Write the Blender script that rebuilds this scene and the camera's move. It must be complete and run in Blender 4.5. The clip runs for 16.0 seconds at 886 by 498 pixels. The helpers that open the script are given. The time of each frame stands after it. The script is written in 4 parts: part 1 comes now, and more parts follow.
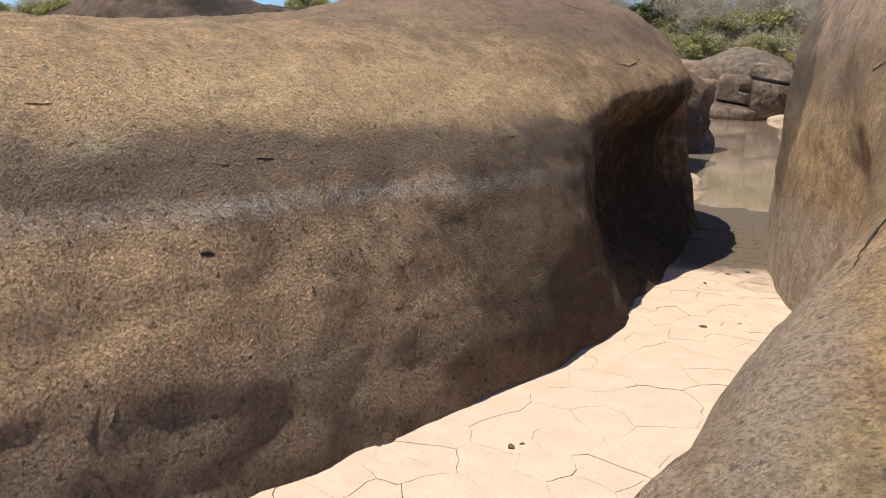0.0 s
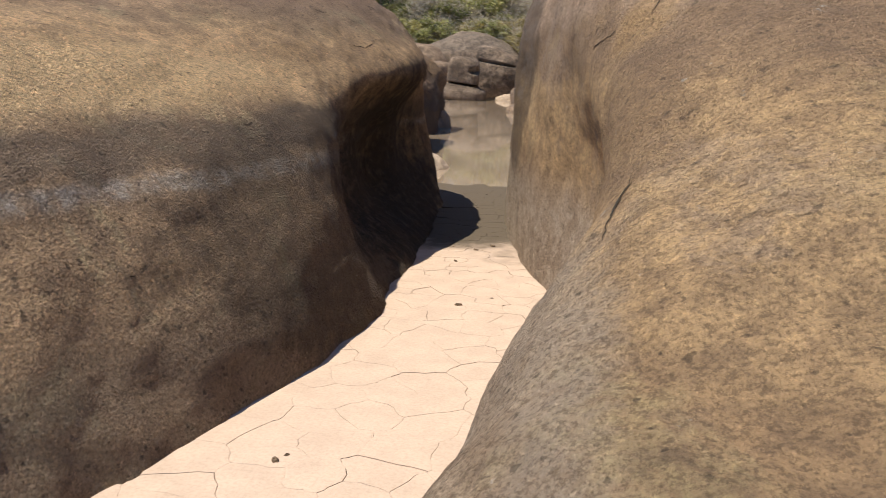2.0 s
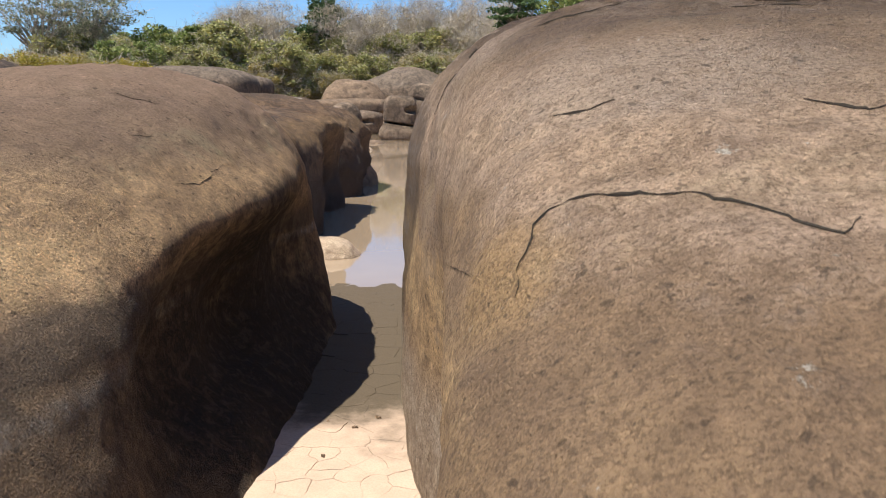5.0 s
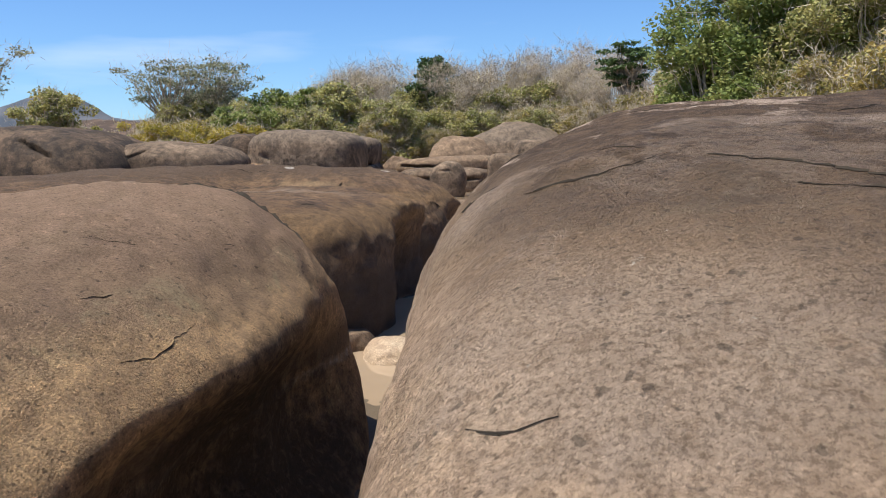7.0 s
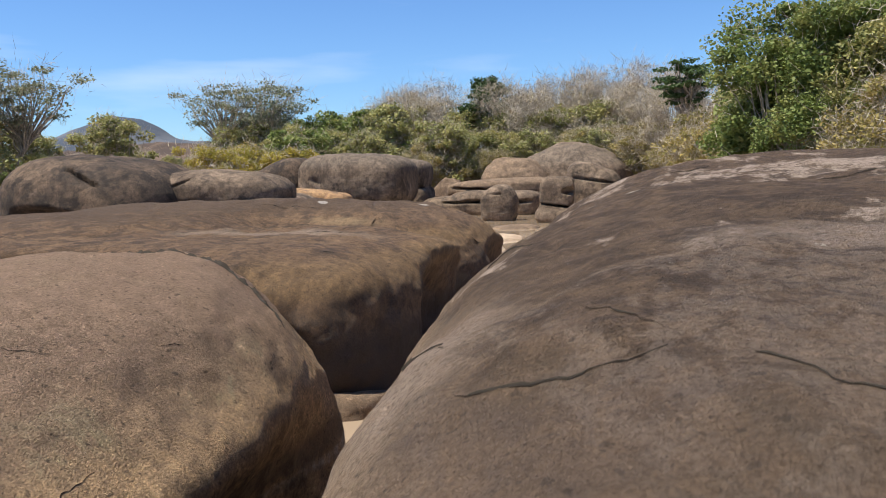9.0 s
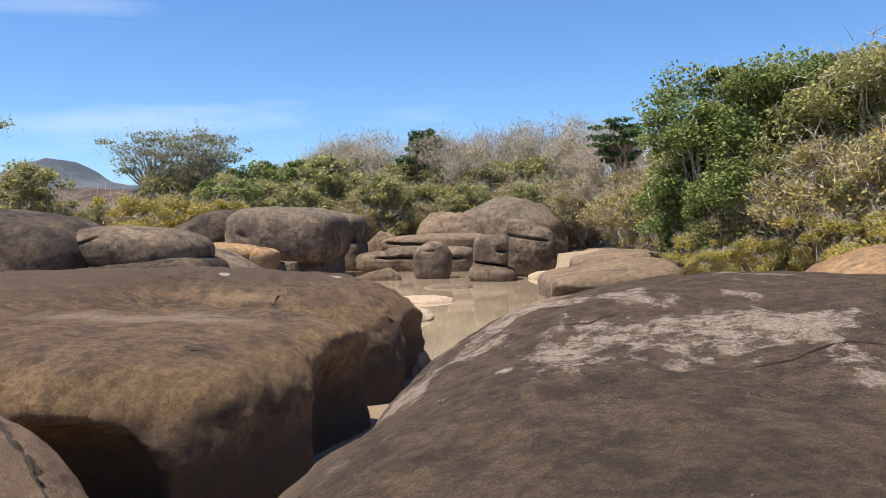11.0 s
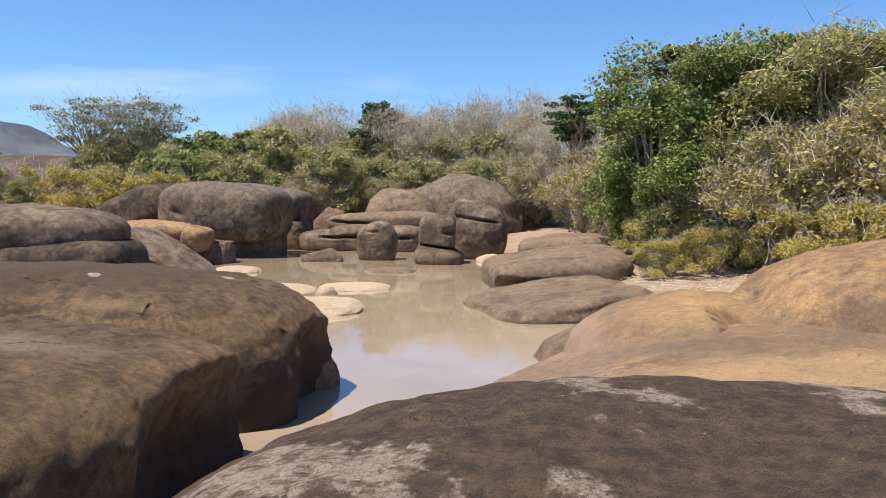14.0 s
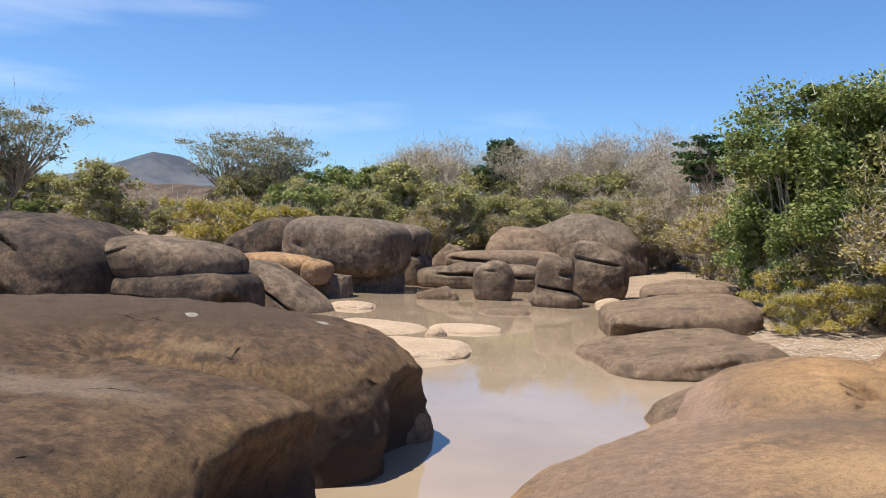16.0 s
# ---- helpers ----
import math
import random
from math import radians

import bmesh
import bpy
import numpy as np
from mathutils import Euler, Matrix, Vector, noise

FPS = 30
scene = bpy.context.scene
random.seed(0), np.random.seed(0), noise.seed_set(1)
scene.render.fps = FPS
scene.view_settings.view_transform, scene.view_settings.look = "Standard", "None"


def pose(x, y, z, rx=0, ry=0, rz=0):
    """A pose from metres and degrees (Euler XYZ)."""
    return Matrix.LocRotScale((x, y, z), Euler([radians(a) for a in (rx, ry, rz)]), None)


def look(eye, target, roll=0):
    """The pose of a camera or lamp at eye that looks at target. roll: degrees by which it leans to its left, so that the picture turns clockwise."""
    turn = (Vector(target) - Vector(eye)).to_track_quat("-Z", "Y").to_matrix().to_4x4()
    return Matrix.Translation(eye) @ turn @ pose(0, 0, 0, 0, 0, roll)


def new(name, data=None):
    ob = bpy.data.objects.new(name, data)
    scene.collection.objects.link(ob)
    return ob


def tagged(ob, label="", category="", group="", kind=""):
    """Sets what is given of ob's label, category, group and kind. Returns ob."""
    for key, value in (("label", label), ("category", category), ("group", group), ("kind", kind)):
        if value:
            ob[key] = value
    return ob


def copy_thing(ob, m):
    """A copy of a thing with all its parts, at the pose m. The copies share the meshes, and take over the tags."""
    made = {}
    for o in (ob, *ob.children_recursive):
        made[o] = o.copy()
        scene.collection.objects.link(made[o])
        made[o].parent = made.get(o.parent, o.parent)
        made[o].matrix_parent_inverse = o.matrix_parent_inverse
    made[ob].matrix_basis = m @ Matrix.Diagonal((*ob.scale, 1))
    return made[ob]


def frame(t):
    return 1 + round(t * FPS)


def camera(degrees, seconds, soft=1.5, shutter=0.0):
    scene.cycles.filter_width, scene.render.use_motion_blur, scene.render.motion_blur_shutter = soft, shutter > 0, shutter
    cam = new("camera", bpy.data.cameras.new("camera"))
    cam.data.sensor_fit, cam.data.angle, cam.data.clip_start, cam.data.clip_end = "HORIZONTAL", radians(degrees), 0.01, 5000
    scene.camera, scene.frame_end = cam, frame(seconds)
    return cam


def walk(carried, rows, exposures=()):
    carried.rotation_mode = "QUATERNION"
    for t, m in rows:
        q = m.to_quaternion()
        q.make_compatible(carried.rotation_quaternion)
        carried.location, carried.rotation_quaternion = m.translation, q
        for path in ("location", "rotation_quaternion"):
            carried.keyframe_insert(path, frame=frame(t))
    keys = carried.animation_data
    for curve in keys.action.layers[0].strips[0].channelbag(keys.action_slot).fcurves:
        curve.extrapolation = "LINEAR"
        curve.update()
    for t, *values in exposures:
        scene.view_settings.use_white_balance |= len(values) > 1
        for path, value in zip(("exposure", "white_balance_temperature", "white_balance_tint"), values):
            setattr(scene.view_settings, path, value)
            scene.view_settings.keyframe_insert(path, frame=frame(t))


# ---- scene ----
from mathutils.bvhtree import BVHTree

cam = camera(56.8, 16.0, soft=0.7, shutter=0.2)
PATH = [
    (0.0, (0.14, -2.664, 1.534), (-0.708, -0.898, 1.13), 2.93),
    (0.5, (0.133, -2.676, 1.532), (-0.71, -0.926, 1.057), 4.7),
    (1.0, (0.152, -2.67, 1.532), (-0.586, -0.87, 1.066), 5.33),
    (1.5, (0.182, -2.638, 1.527), (-0.35, -0.753, 1.124), 4.44),
    (2.0, (0.075, -2.444, 1.515), (-0.198, -0.506, 1.102), 1.76),
    (2.5, (0.011, -2.25, 1.618), (-0.026, -0.315, 1.114), -0.5),
    (3.0, (0.09, -1.992, 1.741), (0.147, -0.04, 1.31), -0.37),
    (3.5, (0.138, -1.641, 1.825), (0.205, 0.328, 1.479), -1.74),
    (4.0, (0.218, -1.294, 1.983), (0.229, 0.672, 1.615), -0.95),
    (4.5, (0.28, -1.024, 2.159), (0.225, 0.941, 1.789), 1.15),
    (5.0, (0.407, -0.741, 2.259), (0.253, 1.223, 1.913), 0.56),
    (5.2, (0.456, -0.635, 2.343), (0.251, 1.327, 2.015), 0.67),
    (7.3, (0.914, 0.857, 2.821), (0.47, 2.794, 2.598), -0.95),
    (7.5, (0.903, 1.057, 2.777), (0.466, 2.996, 2.556), -0.35),
    (8.0, (1.012, 1.407, 2.986), (0.493, 3.329, 2.795), -0.81),
    (8.2, (1.027, 1.469, 3.009), (0.451, 3.375, 2.818), -1.69),
    (10.3, (1.109, 2.794, 3.632), (0.592, 4.724, 3.538), 0.2),
    (10.5, (1.151, 2.952, 3.675), (0.659, 4.889, 3.602), 0.19),
    (11.0, (1.236, 3.435, 3.687), (0.806, 5.387, 3.619), -0.63),
    (11.5, (1.376, 3.797, 3.715), (0.982, 5.756, 3.63), 0.05),
    (12.0, (1.48, 4.189, 3.808), (1.088, 6.148, 3.715), 1.45),
    (12.5, (1.55, 4.622, 3.901), (1.182, 6.585, 3.802), 0.35),
    (13.0, (1.68, 5.038, 4.017), (1.303, 7.0, 3.924), -0.65),
    (13.5, (1.716, 5.536, 4.061), (1.374, 7.504, 3.958), -0.26),
    (14.0, (1.9, 5.828, 4.181), (1.558, 7.794, 4.044), 0.34),
    (14.5, (1.966, 6.187, 4.278), (1.55, 8.137, 4.126), 1.36),
    (15.0, (2.092, 6.429, 4.351), (1.641, 8.37, 4.176), 1.36),
    (15.5, (2.157, 6.703, 4.399), (1.613, 8.624, 4.272), 1.9),
    (16.0, (2.198, 6.761, 4.451), (1.558, 8.655, 4.393), 1.86),
]
walk(cam, [(t, look(eye, target, roll)) for t, eye, target, roll in PATH],
     exposures=((0.0, 0.58), (2.5, 0.52), (4.0, 0.54), (5.0, 0.70), (8.0, 0.66), (10.5, 0.72), (12.5, 0.75), (16.0, 0.66)))

# ---- light ----
SUN_DIR = Vector((-0.54, -0.34, 1.5)).normalized()
world = bpy.data.worlds.new("sky")
scene.world = world
world.use_nodes = True
wn, wl = world.node_tree.nodes, world.node_tree.links
sky = wn.new("ShaderNodeTexSky")
sky.sky_type, sky.sun_disc = "NISHITA", False
sky.sun_elevation = math.asin(SUN_DIR.z)
sky.sun_rotation = math.atan2(SUN_DIR.x, SUN_DIR.y)
sky.air_density, sky.dust_density, sky.ozone_density = 1.0, 0.1, 3.0
background = wn["Background"]
background.inputs["Strength"].default_value = 0.075
# thin high cloud over a blue sky
wtc, wmap = wn.new("ShaderNodeTexCoord"), wn.new("ShaderNodeMapping")
wmap.inputs["Scale"].default_value = (1.2, 1.2, 9.0)
wnoise, wramp, wmix = wn.new("ShaderNodeTexNoise"), wn.new("ShaderNodeValToRGB"), wn.new("ShaderNodeMix")
wnoise.inputs["Scale"].default_value, wnoise.inputs["Detail"].default_value = 2.2, 7.0
wramp.color_ramp.elements[0].position, wramp.color_ramp.elements[1].position = 0.52, 0.9
wramp.color_ramp.elements[1].color = (0.45, 0.45, 0.45, 1)
wmix.data_type = "RGBA"
wmix.inputs[7].default_value = (9.5, 10.0, 10.6, 1)
wl.new(wtc.outputs["Generated"], wmap.inputs["Vector"])
wl.new(wmap.outputs["Vector"], wnoise.inputs["Vector"])
wl.new(wnoise.outputs["Fac"], wramp.inputs["Fac"])
wl.new(wramp.outputs["Color"], wmix.inputs[0])
wtint = wn.new("ShaderNodeMix")
wtint.data_type, wtint.blend_type = "RGBA", "MULTIPLY"
wtint.inputs[0].default_value = 1.0
wtint.inputs[7].default_value = (0.72, 0.98, 1.32, 1)
wl.new(sky.outputs["Color"], wtint.inputs[6])
wl.new(wtint.outputs[2], wmix.inputs[6])
wl.new(wmix.outputs[2], background.inputs["Color"])

sun_data = bpy.data.lights.new("sun", "SUN")
sun_data.energy, sun_data.angle, sun_data.color = 5.0, radians(0.6), (1.0, 0.93, 0.80)
sun = new("sun", sun_data)
sun.matrix_world = look(SUN_DIR * 60, (0, 0, 0))

# ---- materials ----


class Nodes:
    """A small builder for node materials."""

    def __init__(self, name, rough=0.9):
        self.mat = bpy.data.materials.new(name)
        self.mat.use_nodes = True
        self.t = self.mat.node_tree
        self.bsdf = self.t.nodes["Principled BSDF"]
        self.bsdf.inputs["Roughness"].default_value = rough
        self.bsdf.inputs["Specular IOR Level"].default_value = 0.25
        self.pos = self.t.nodes.new("ShaderNodeNewGeometry").outputs["Position"]

    def link(self, a, b):
        self.t.links.new(a, b)

    def put(self, socket, value):
        if isinstance(value, bpy.types.NodeSocket):
            self.link(value, socket)
        else:
            socket.default_value = value

    def scaled(self, sx, sy, sz, vector=None):
        n = self.t.nodes.new("ShaderNodeMapping")
        n.inputs["Scale"].default_value = (sx, sy, sz)
        self.link(vector or self.pos, n.inputs["Vector"])
        return n.outputs["Vector"]

    def noise(self, scale, detail=5.0, rough=0.55, vector=None, warp=0.0):
        n = self.t.nodes.new("ShaderNodeTexNoise")
        n.inputs["Scale"].default_value, n.inputs["Detail"].default_value = scale, detail
        n.inputs["Roughness"].default_value, n.inputs["Distortion"].default_value = rough, warp
        self.link(vector or self.pos, n.inputs["Vector"])
        return n.outputs["Fac"]

    def cells(self, scale, feature="F1", vector=None):
        n = self.t.nodes.new("ShaderNodeTexVoronoi")
        n.feature = feature
        n.inputs["Scale"].default_value = scale
        self.link(vector or self.pos, n.inputs["Vector"])
        return n.outputs["Distance"]

    def ramp(self, fac, lo, hi, a=0.0, b=1.0):
        n = self.t.nodes.new("ShaderNodeMapRange")
        n.interpolation_type = "SMOOTHSTEP"
        for k, v in zip(("Value", "From Min", "From Max", "To Min", "To Max"), (fac, lo, hi, a, b)):
            self.put(n.inputs[k], v)
        return n.outputs["Result"]

    def mix(self, fac, a, b, blend="MIX"):
        n = self.t.nodes.new("ShaderNodeMix")
        n.data_type, n.blend_type = "RGBA", blend
        self.put(n.inputs[0], fac)
        for i, v in ((6, a), (7, b)):
            self.put(n.inputs[i], (*v, 1) if isinstance(v, tuple) else v)
        return n.outputs[2]

    def math(self, op, a, b=0.0):
        n = self.t.nodes.new("ShaderNodeMath")
        n.operation = op
        self.put(n.inputs[0], a), self.put(n.inputs[1], b)
        return n.outputs[0]

    def axis(self, k, vector=None):
        n = self.t.nodes.new("ShaderNodeSeparateXYZ")
        self.link(vector or self.pos, n.inputs[0])
        return n.outputs[k]

    def bump(self, height, strength, distance, after=None):
        n = self.t.nodes.new("ShaderNodeBump")
        n.inputs["Strength"].default_value, n.inputs["Distance"].default_value = strength, distance
        self.link(height, n.inputs["Height"])
        if after:
            self.link(after, n.inputs["Normal"])
        return n.outputs["Normal"]

    def done(self, colour, normal=None):
        self.put(self.bsdf.inputs["Base Color"], (*colour, 1) if isinstance(colour, tuple) else colour)
        if normal:
            self.link(normal, self.bsdf.inputs["Normal"])
        return self.mat


def rock_material(name, base, light, dark, pale=None, pale_at=(0.62, 0.72), dark_at=(0.45, 0.7), grain=1.0, bands=(), streaks=0.0, pits=0.6, stains_and_shade=(), k=1.0, pale_from=None, lines=(), specks=0.42):
    """Weathered granite: broad patches, fine grain, pits, level colour bands and water lines (z, half height, colour,
    strength), local stain and shade patches.
    """
    m = Nodes(name, 0.92)
    broad = m.noise(0.55, 6, 0.6, warp=0.6)
    mid = m.noise(2.6 * k, 9, 0.72)
    fine = m.noise(55, 6, 0.75)
    pit = m.cells(75, vector=m.scaled(1, 1, 0.8))
    c = m.mix(m.ramp(broad, 0.38, 0.64), base, light)
    c = m.mix(m.ramp(mid, dark_at[0], dark_at[1]), c, dark)
    c = m.mix(m.ramp(m.noise(1.7 * k, 10, 0.76, warp=0.4), 0.52, 0.64, 0.0, 0.42), c, tuple(min(v * 1.3, 0.6) for v in light))
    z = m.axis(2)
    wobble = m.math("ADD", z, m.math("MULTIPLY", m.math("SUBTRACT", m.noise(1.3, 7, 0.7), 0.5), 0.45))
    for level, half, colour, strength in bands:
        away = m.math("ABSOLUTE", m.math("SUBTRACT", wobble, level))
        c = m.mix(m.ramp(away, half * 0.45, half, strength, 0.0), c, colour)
    patchy = m.noise(7.0 * k, 8, 0.75)
    c = m.mix(m.ramp(patchy, 0.40, 0.58, 0.5, 0.0), c, dark)
    for level, half, colour, strength in lines:
        away = m.math("ABSOLUTE", m.math("SUBTRACT", m.math("ADD", z, m.math("MULTIPLY", m.math("SUBTRACT", m.noise(2.5, 6, 0.7), 0.5), 0.09)), level))
        broken = m.math("MULTIPLY", m.ramp(away, half * 0.2, half, strength, 0.0), m.ramp(m.noise(9, 6, 0.7), 0.38, 0.6, 0.25, 1.0))
        c = m.mix(broken, c, colour)
    n = m.bump(m.noise(8 * k, 8, 0.7), 0.7 * grain, 0.06 / k)
    if streaks:
        run = m.noise(1.0, 6, 0.65, m.scaled(6.0 * k, 6.0 * k, 0.6 * k))
        c = m.mix(m.ramp(run, 0.50, 0.68, 0.0, streaks), c, dark)
        drip = m.noise(1.0, 6, 0.7, m.scaled(26.0, 26.0, 8.0))
        n = m.bump(drip, 1.5 * grain * streaks, 0.04, n)
    if pale:
        c = m.mix(m.ramp(m.noise(3.2, 9, 0.75, warp=0.3), 0.54, 0.64, 0.0, 0.35), c, (0.24, 0.165, 0.12))
        c = m.mix(m.ramp(m.noise(2.1, 9, 0.75), 0.55, 0.68, 0.0, 0.45), c, (0.06, 0.046, 0.038))
        crust = m.noise(1.0, 11, 0.7, m.scaled(1.0, 0.6, 1.0), 0.2)
        amount = m.ramp(crust, *pale_at)
        if pale_from:
            amount = m.math("MULTIPLY", amount, m.ramp(m.axis(1), pale_from - 1.2, pale_from, 0.25, 1.0))
        amount = m.math("MULTIPLY", amount, m.ramp(m.noise(9, 10, 0.82, warp=0.4), 0.42, 0.52, 0.12, 1.0))
        c = m.mix(amount, c, pale)
        c = m.mix(m.ramp(m.noise(6.5, 7, 0.7), 0.66, 0.70), c, (0.55, 0.49, 0.41))
    # local colour patches: stain tones, and painted shade under the overhang of ROCK_A
    for place, radii, strength, *tone in stains_and_shade:
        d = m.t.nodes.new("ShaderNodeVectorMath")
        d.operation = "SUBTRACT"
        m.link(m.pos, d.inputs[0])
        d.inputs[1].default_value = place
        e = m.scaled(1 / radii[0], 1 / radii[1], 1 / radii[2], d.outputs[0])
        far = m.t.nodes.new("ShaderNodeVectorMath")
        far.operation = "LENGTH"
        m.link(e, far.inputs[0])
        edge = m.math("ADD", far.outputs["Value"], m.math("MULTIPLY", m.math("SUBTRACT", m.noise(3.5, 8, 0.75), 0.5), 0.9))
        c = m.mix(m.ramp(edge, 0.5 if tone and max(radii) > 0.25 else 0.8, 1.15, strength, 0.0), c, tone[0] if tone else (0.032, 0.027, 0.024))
    c = m.mix(m.ramp(m.noise(11 * k, 10, 0.8, warp=0.5), 0.50, 0.58, 0.0, 0.38), c, dark)
    c = m.mix(m.ramp(m.noise(17 * k, 10, 0.8), 0.56, 0.63, 0.0, specks), c, (2.0, 1.95, 1.9), "MULTIPLY")
    c = m.mix(m.ramp(fine, 0.40, 0.53, 0.5, 0.0), c, tuple(v * 0.4 for v in dark))
    c = m.mix(m.ramp(m.noise(62, 6, 0.8), 0.55, 0.63, 0.0, specks), c, (2.3, 2.25, 2.2), "MULTIPLY")
    c = m.mix(m.ramp(m.noise(24 * k, 3, 0.5), 0.64, 0.69, 0.0, pits), c, (0.035, 0.028, 0.022))
    n = m.bump(m.noise(22 * k, 7, 0.72), 0.9 * grain, 0.03 / k, n)
    n = m.bump(fine, 0.9 * grain, 0.014, n)
    n = m.bump(pit, 0.3 * grain, 0.010, n)
    return m.done(c, n)


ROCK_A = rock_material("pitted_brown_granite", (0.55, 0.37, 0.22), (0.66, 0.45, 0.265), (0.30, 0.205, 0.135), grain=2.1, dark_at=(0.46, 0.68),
                       # band at z 0.15: greyer, darker foot
                       bands=((2.65, 0.85, (0.42, 0.28, 0.20), 0.85), (1.13, 0.14, (0.18, 0.14, 0.108), 0.75), (0.15, 0.42, (0.29, 0.225, 0.17), 0.6), (1.56, 0.34, (0.80, 0.53, 0.29), 0.9)),
                       # y 5.4: black stain plus the overhang's shade, painted; y 2.8: darker face
                       streaks=0.45, stains_and_shade=(((-1.15, 5.4, 0.65), (0.85, 2.7, 0.95), 0.92), ((-1.7, 5.0, 1.65), (1.8, 1.9, 0.8), 0.22), ((-1.3, 2.8, 0.6), (0.9, 2.0, 0.8), 0.6), ((-2.25, -1.4, 0.7), (1.1, 2.0, 0.34), 0.85, (0.74, 0.49, 0.28)), ((-2.2, 0.8, 1.48), (0.9, 3.4, 0.22), 0.75, (0.82, 0.57, 0.31))), lines=((0.98, 0.065, (0.60, 0.52, 0.44), 0.95),))
ROCK_R = rock_material("dark_crusted_granite", (0.42, 0.265, 0.142), (0.60, 0.395, 0.20), (0.22, 0.145, 0.09), grain=1.5, dark_at=(0.45, 0.70),
                       bands=((0.2, 0.75, (0.50, 0.405, 0.315), 0.85), (1.25, 0.4, (0.68, 0.455, 0.24), 0.7), (1.78, 0.33, (0.33, 0.22, 0.14), 0.72), (2.12, 0.32, (0.60, 0.435, 0.32), 0.7), (2.5, 0.32, (0.40, 0.295, 0.22), 0.7), (3.35, 1.1, (0.052, 0.037, 0.030), 0.97)), pale=(0.46, 0.36, 0.29), pale_at=(0.535, 0.575), pits=0.5, pale_from=5.4,
                       stains_and_shade=(((-0.45, 5.4, 1.6), (0.4, 1.2, 1.0), 0.6), ((0.43, -0.87, 1.26), (0.2, 0.16, 0.12), 0.85, (0.74, 0.47, 0.20)), ((0.75, -0.5, 1.36), (0.35, 0.3, 0.12), 0.6, (0.66, 0.46, 0.24)),
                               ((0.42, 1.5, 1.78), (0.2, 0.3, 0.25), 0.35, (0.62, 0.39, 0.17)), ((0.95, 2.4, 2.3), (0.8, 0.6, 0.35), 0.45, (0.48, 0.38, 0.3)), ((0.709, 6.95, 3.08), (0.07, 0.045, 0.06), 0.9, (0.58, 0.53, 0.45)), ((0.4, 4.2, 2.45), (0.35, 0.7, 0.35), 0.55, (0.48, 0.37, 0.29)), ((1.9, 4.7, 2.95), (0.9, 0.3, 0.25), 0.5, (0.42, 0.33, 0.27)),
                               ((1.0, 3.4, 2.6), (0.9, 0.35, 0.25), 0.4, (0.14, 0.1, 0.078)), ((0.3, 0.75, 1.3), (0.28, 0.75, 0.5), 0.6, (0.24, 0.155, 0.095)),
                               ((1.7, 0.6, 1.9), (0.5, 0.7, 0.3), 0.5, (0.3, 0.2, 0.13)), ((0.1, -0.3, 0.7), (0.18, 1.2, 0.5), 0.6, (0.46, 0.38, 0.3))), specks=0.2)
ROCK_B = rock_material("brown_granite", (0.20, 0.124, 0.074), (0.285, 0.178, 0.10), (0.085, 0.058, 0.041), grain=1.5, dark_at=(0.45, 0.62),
                       # colour darker towards the waterline, band at z 0.45
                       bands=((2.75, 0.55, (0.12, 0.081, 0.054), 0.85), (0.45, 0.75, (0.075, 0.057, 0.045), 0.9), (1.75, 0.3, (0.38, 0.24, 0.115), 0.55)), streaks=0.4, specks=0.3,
                       stains_and_shade=(((-6.3, 15.4, 2.2), (2.4, 0.7, 0.4), 0.5, (0.40, 0.31, 0.235)), ((-7.5, 20.3, 2.55), (0.13, 0.1, 0.15), 0.8, (0.55, 0.5, 0.44)), ((-5.3, 21.6, 2.55), (0.22, 0.12, 0.2), 0.8, (0.55, 0.5, 0.44)),
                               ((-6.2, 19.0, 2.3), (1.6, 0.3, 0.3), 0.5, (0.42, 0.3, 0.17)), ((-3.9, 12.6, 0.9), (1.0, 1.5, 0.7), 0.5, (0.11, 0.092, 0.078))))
ROCK_FAR = rock_material("grey_brown_granite", (0.195, 0.138, 0.096), (0.35, 0.255, 0.178), (0.07, 0.054, 0.042), specks=0.28, grain=1.2, k=0.4, dark_at=(0.48, 0.66),
                         bands=((0.2, 0.6, (0.34, 0.25, 0.175), 0.6), (4.8, 1.3, (0.23, 0.185, 0.145), 0.6)), streaks=0.45)
ROCK_DARK = rock_material("dark_grey_granite", (0.105, 0.076, 0.057), (0.24, 0.165, 0.11), (0.045, 0.036, 0.03), grain=1.2, k=0.4, dark_at=(0.44, 0.62), specks=0.25, streaks=0.45)
ROCK_PALE = rock_material("pale_washed_granite", (0.42, 0.31, 0.215), (0.50, 0.385, 0.275), (0.30, 0.22, 0.155), dark_at=(0.5, 0.8), grain=0.8, pits=0.1)
ROCK_ORANGE = rock_material("orange_granite", (0.36, 0.205, 0.10), (0.52, 0.31, 0.15), (0.16, 0.108, 0.073), dark_at=(0.46, 0.66), grain=1.2, k=0.6,
                            bands=((0.7, 0.7, (0.31, 0.215, 0.16), 0.8), (1.5, 0.3, (0.20, 0.145, 0.105), 0.5)), pits=0.4,
                            stains_and_shade=(((3.0, 21.4, 1.6), (2.0, 0.9, 0.8), 0.6, (0.19, 0.14, 0.105)), ((1.5, 25.0, 1.0), (1.1, 3.0, 0.9), 0.6, (0.43, 0.29, 0.215)), ((3.8, 23.6, 1.9), (2.0, 2.0, 0.6), 0.35, (0.58, 0.35, 0.155)),
                                    # first patch here: greyer, darker tone across the upper boulder's front
                                    ((7.5, 21.6, 2.0), (3.0, 0.9, 0.6), 0.6, (0.21, 0.15, 0.105)), ((5.0, 18.6, 1.6), (3.2, 1.6, 0.6), 0.6, (0.58, 0.37, 0.19))))
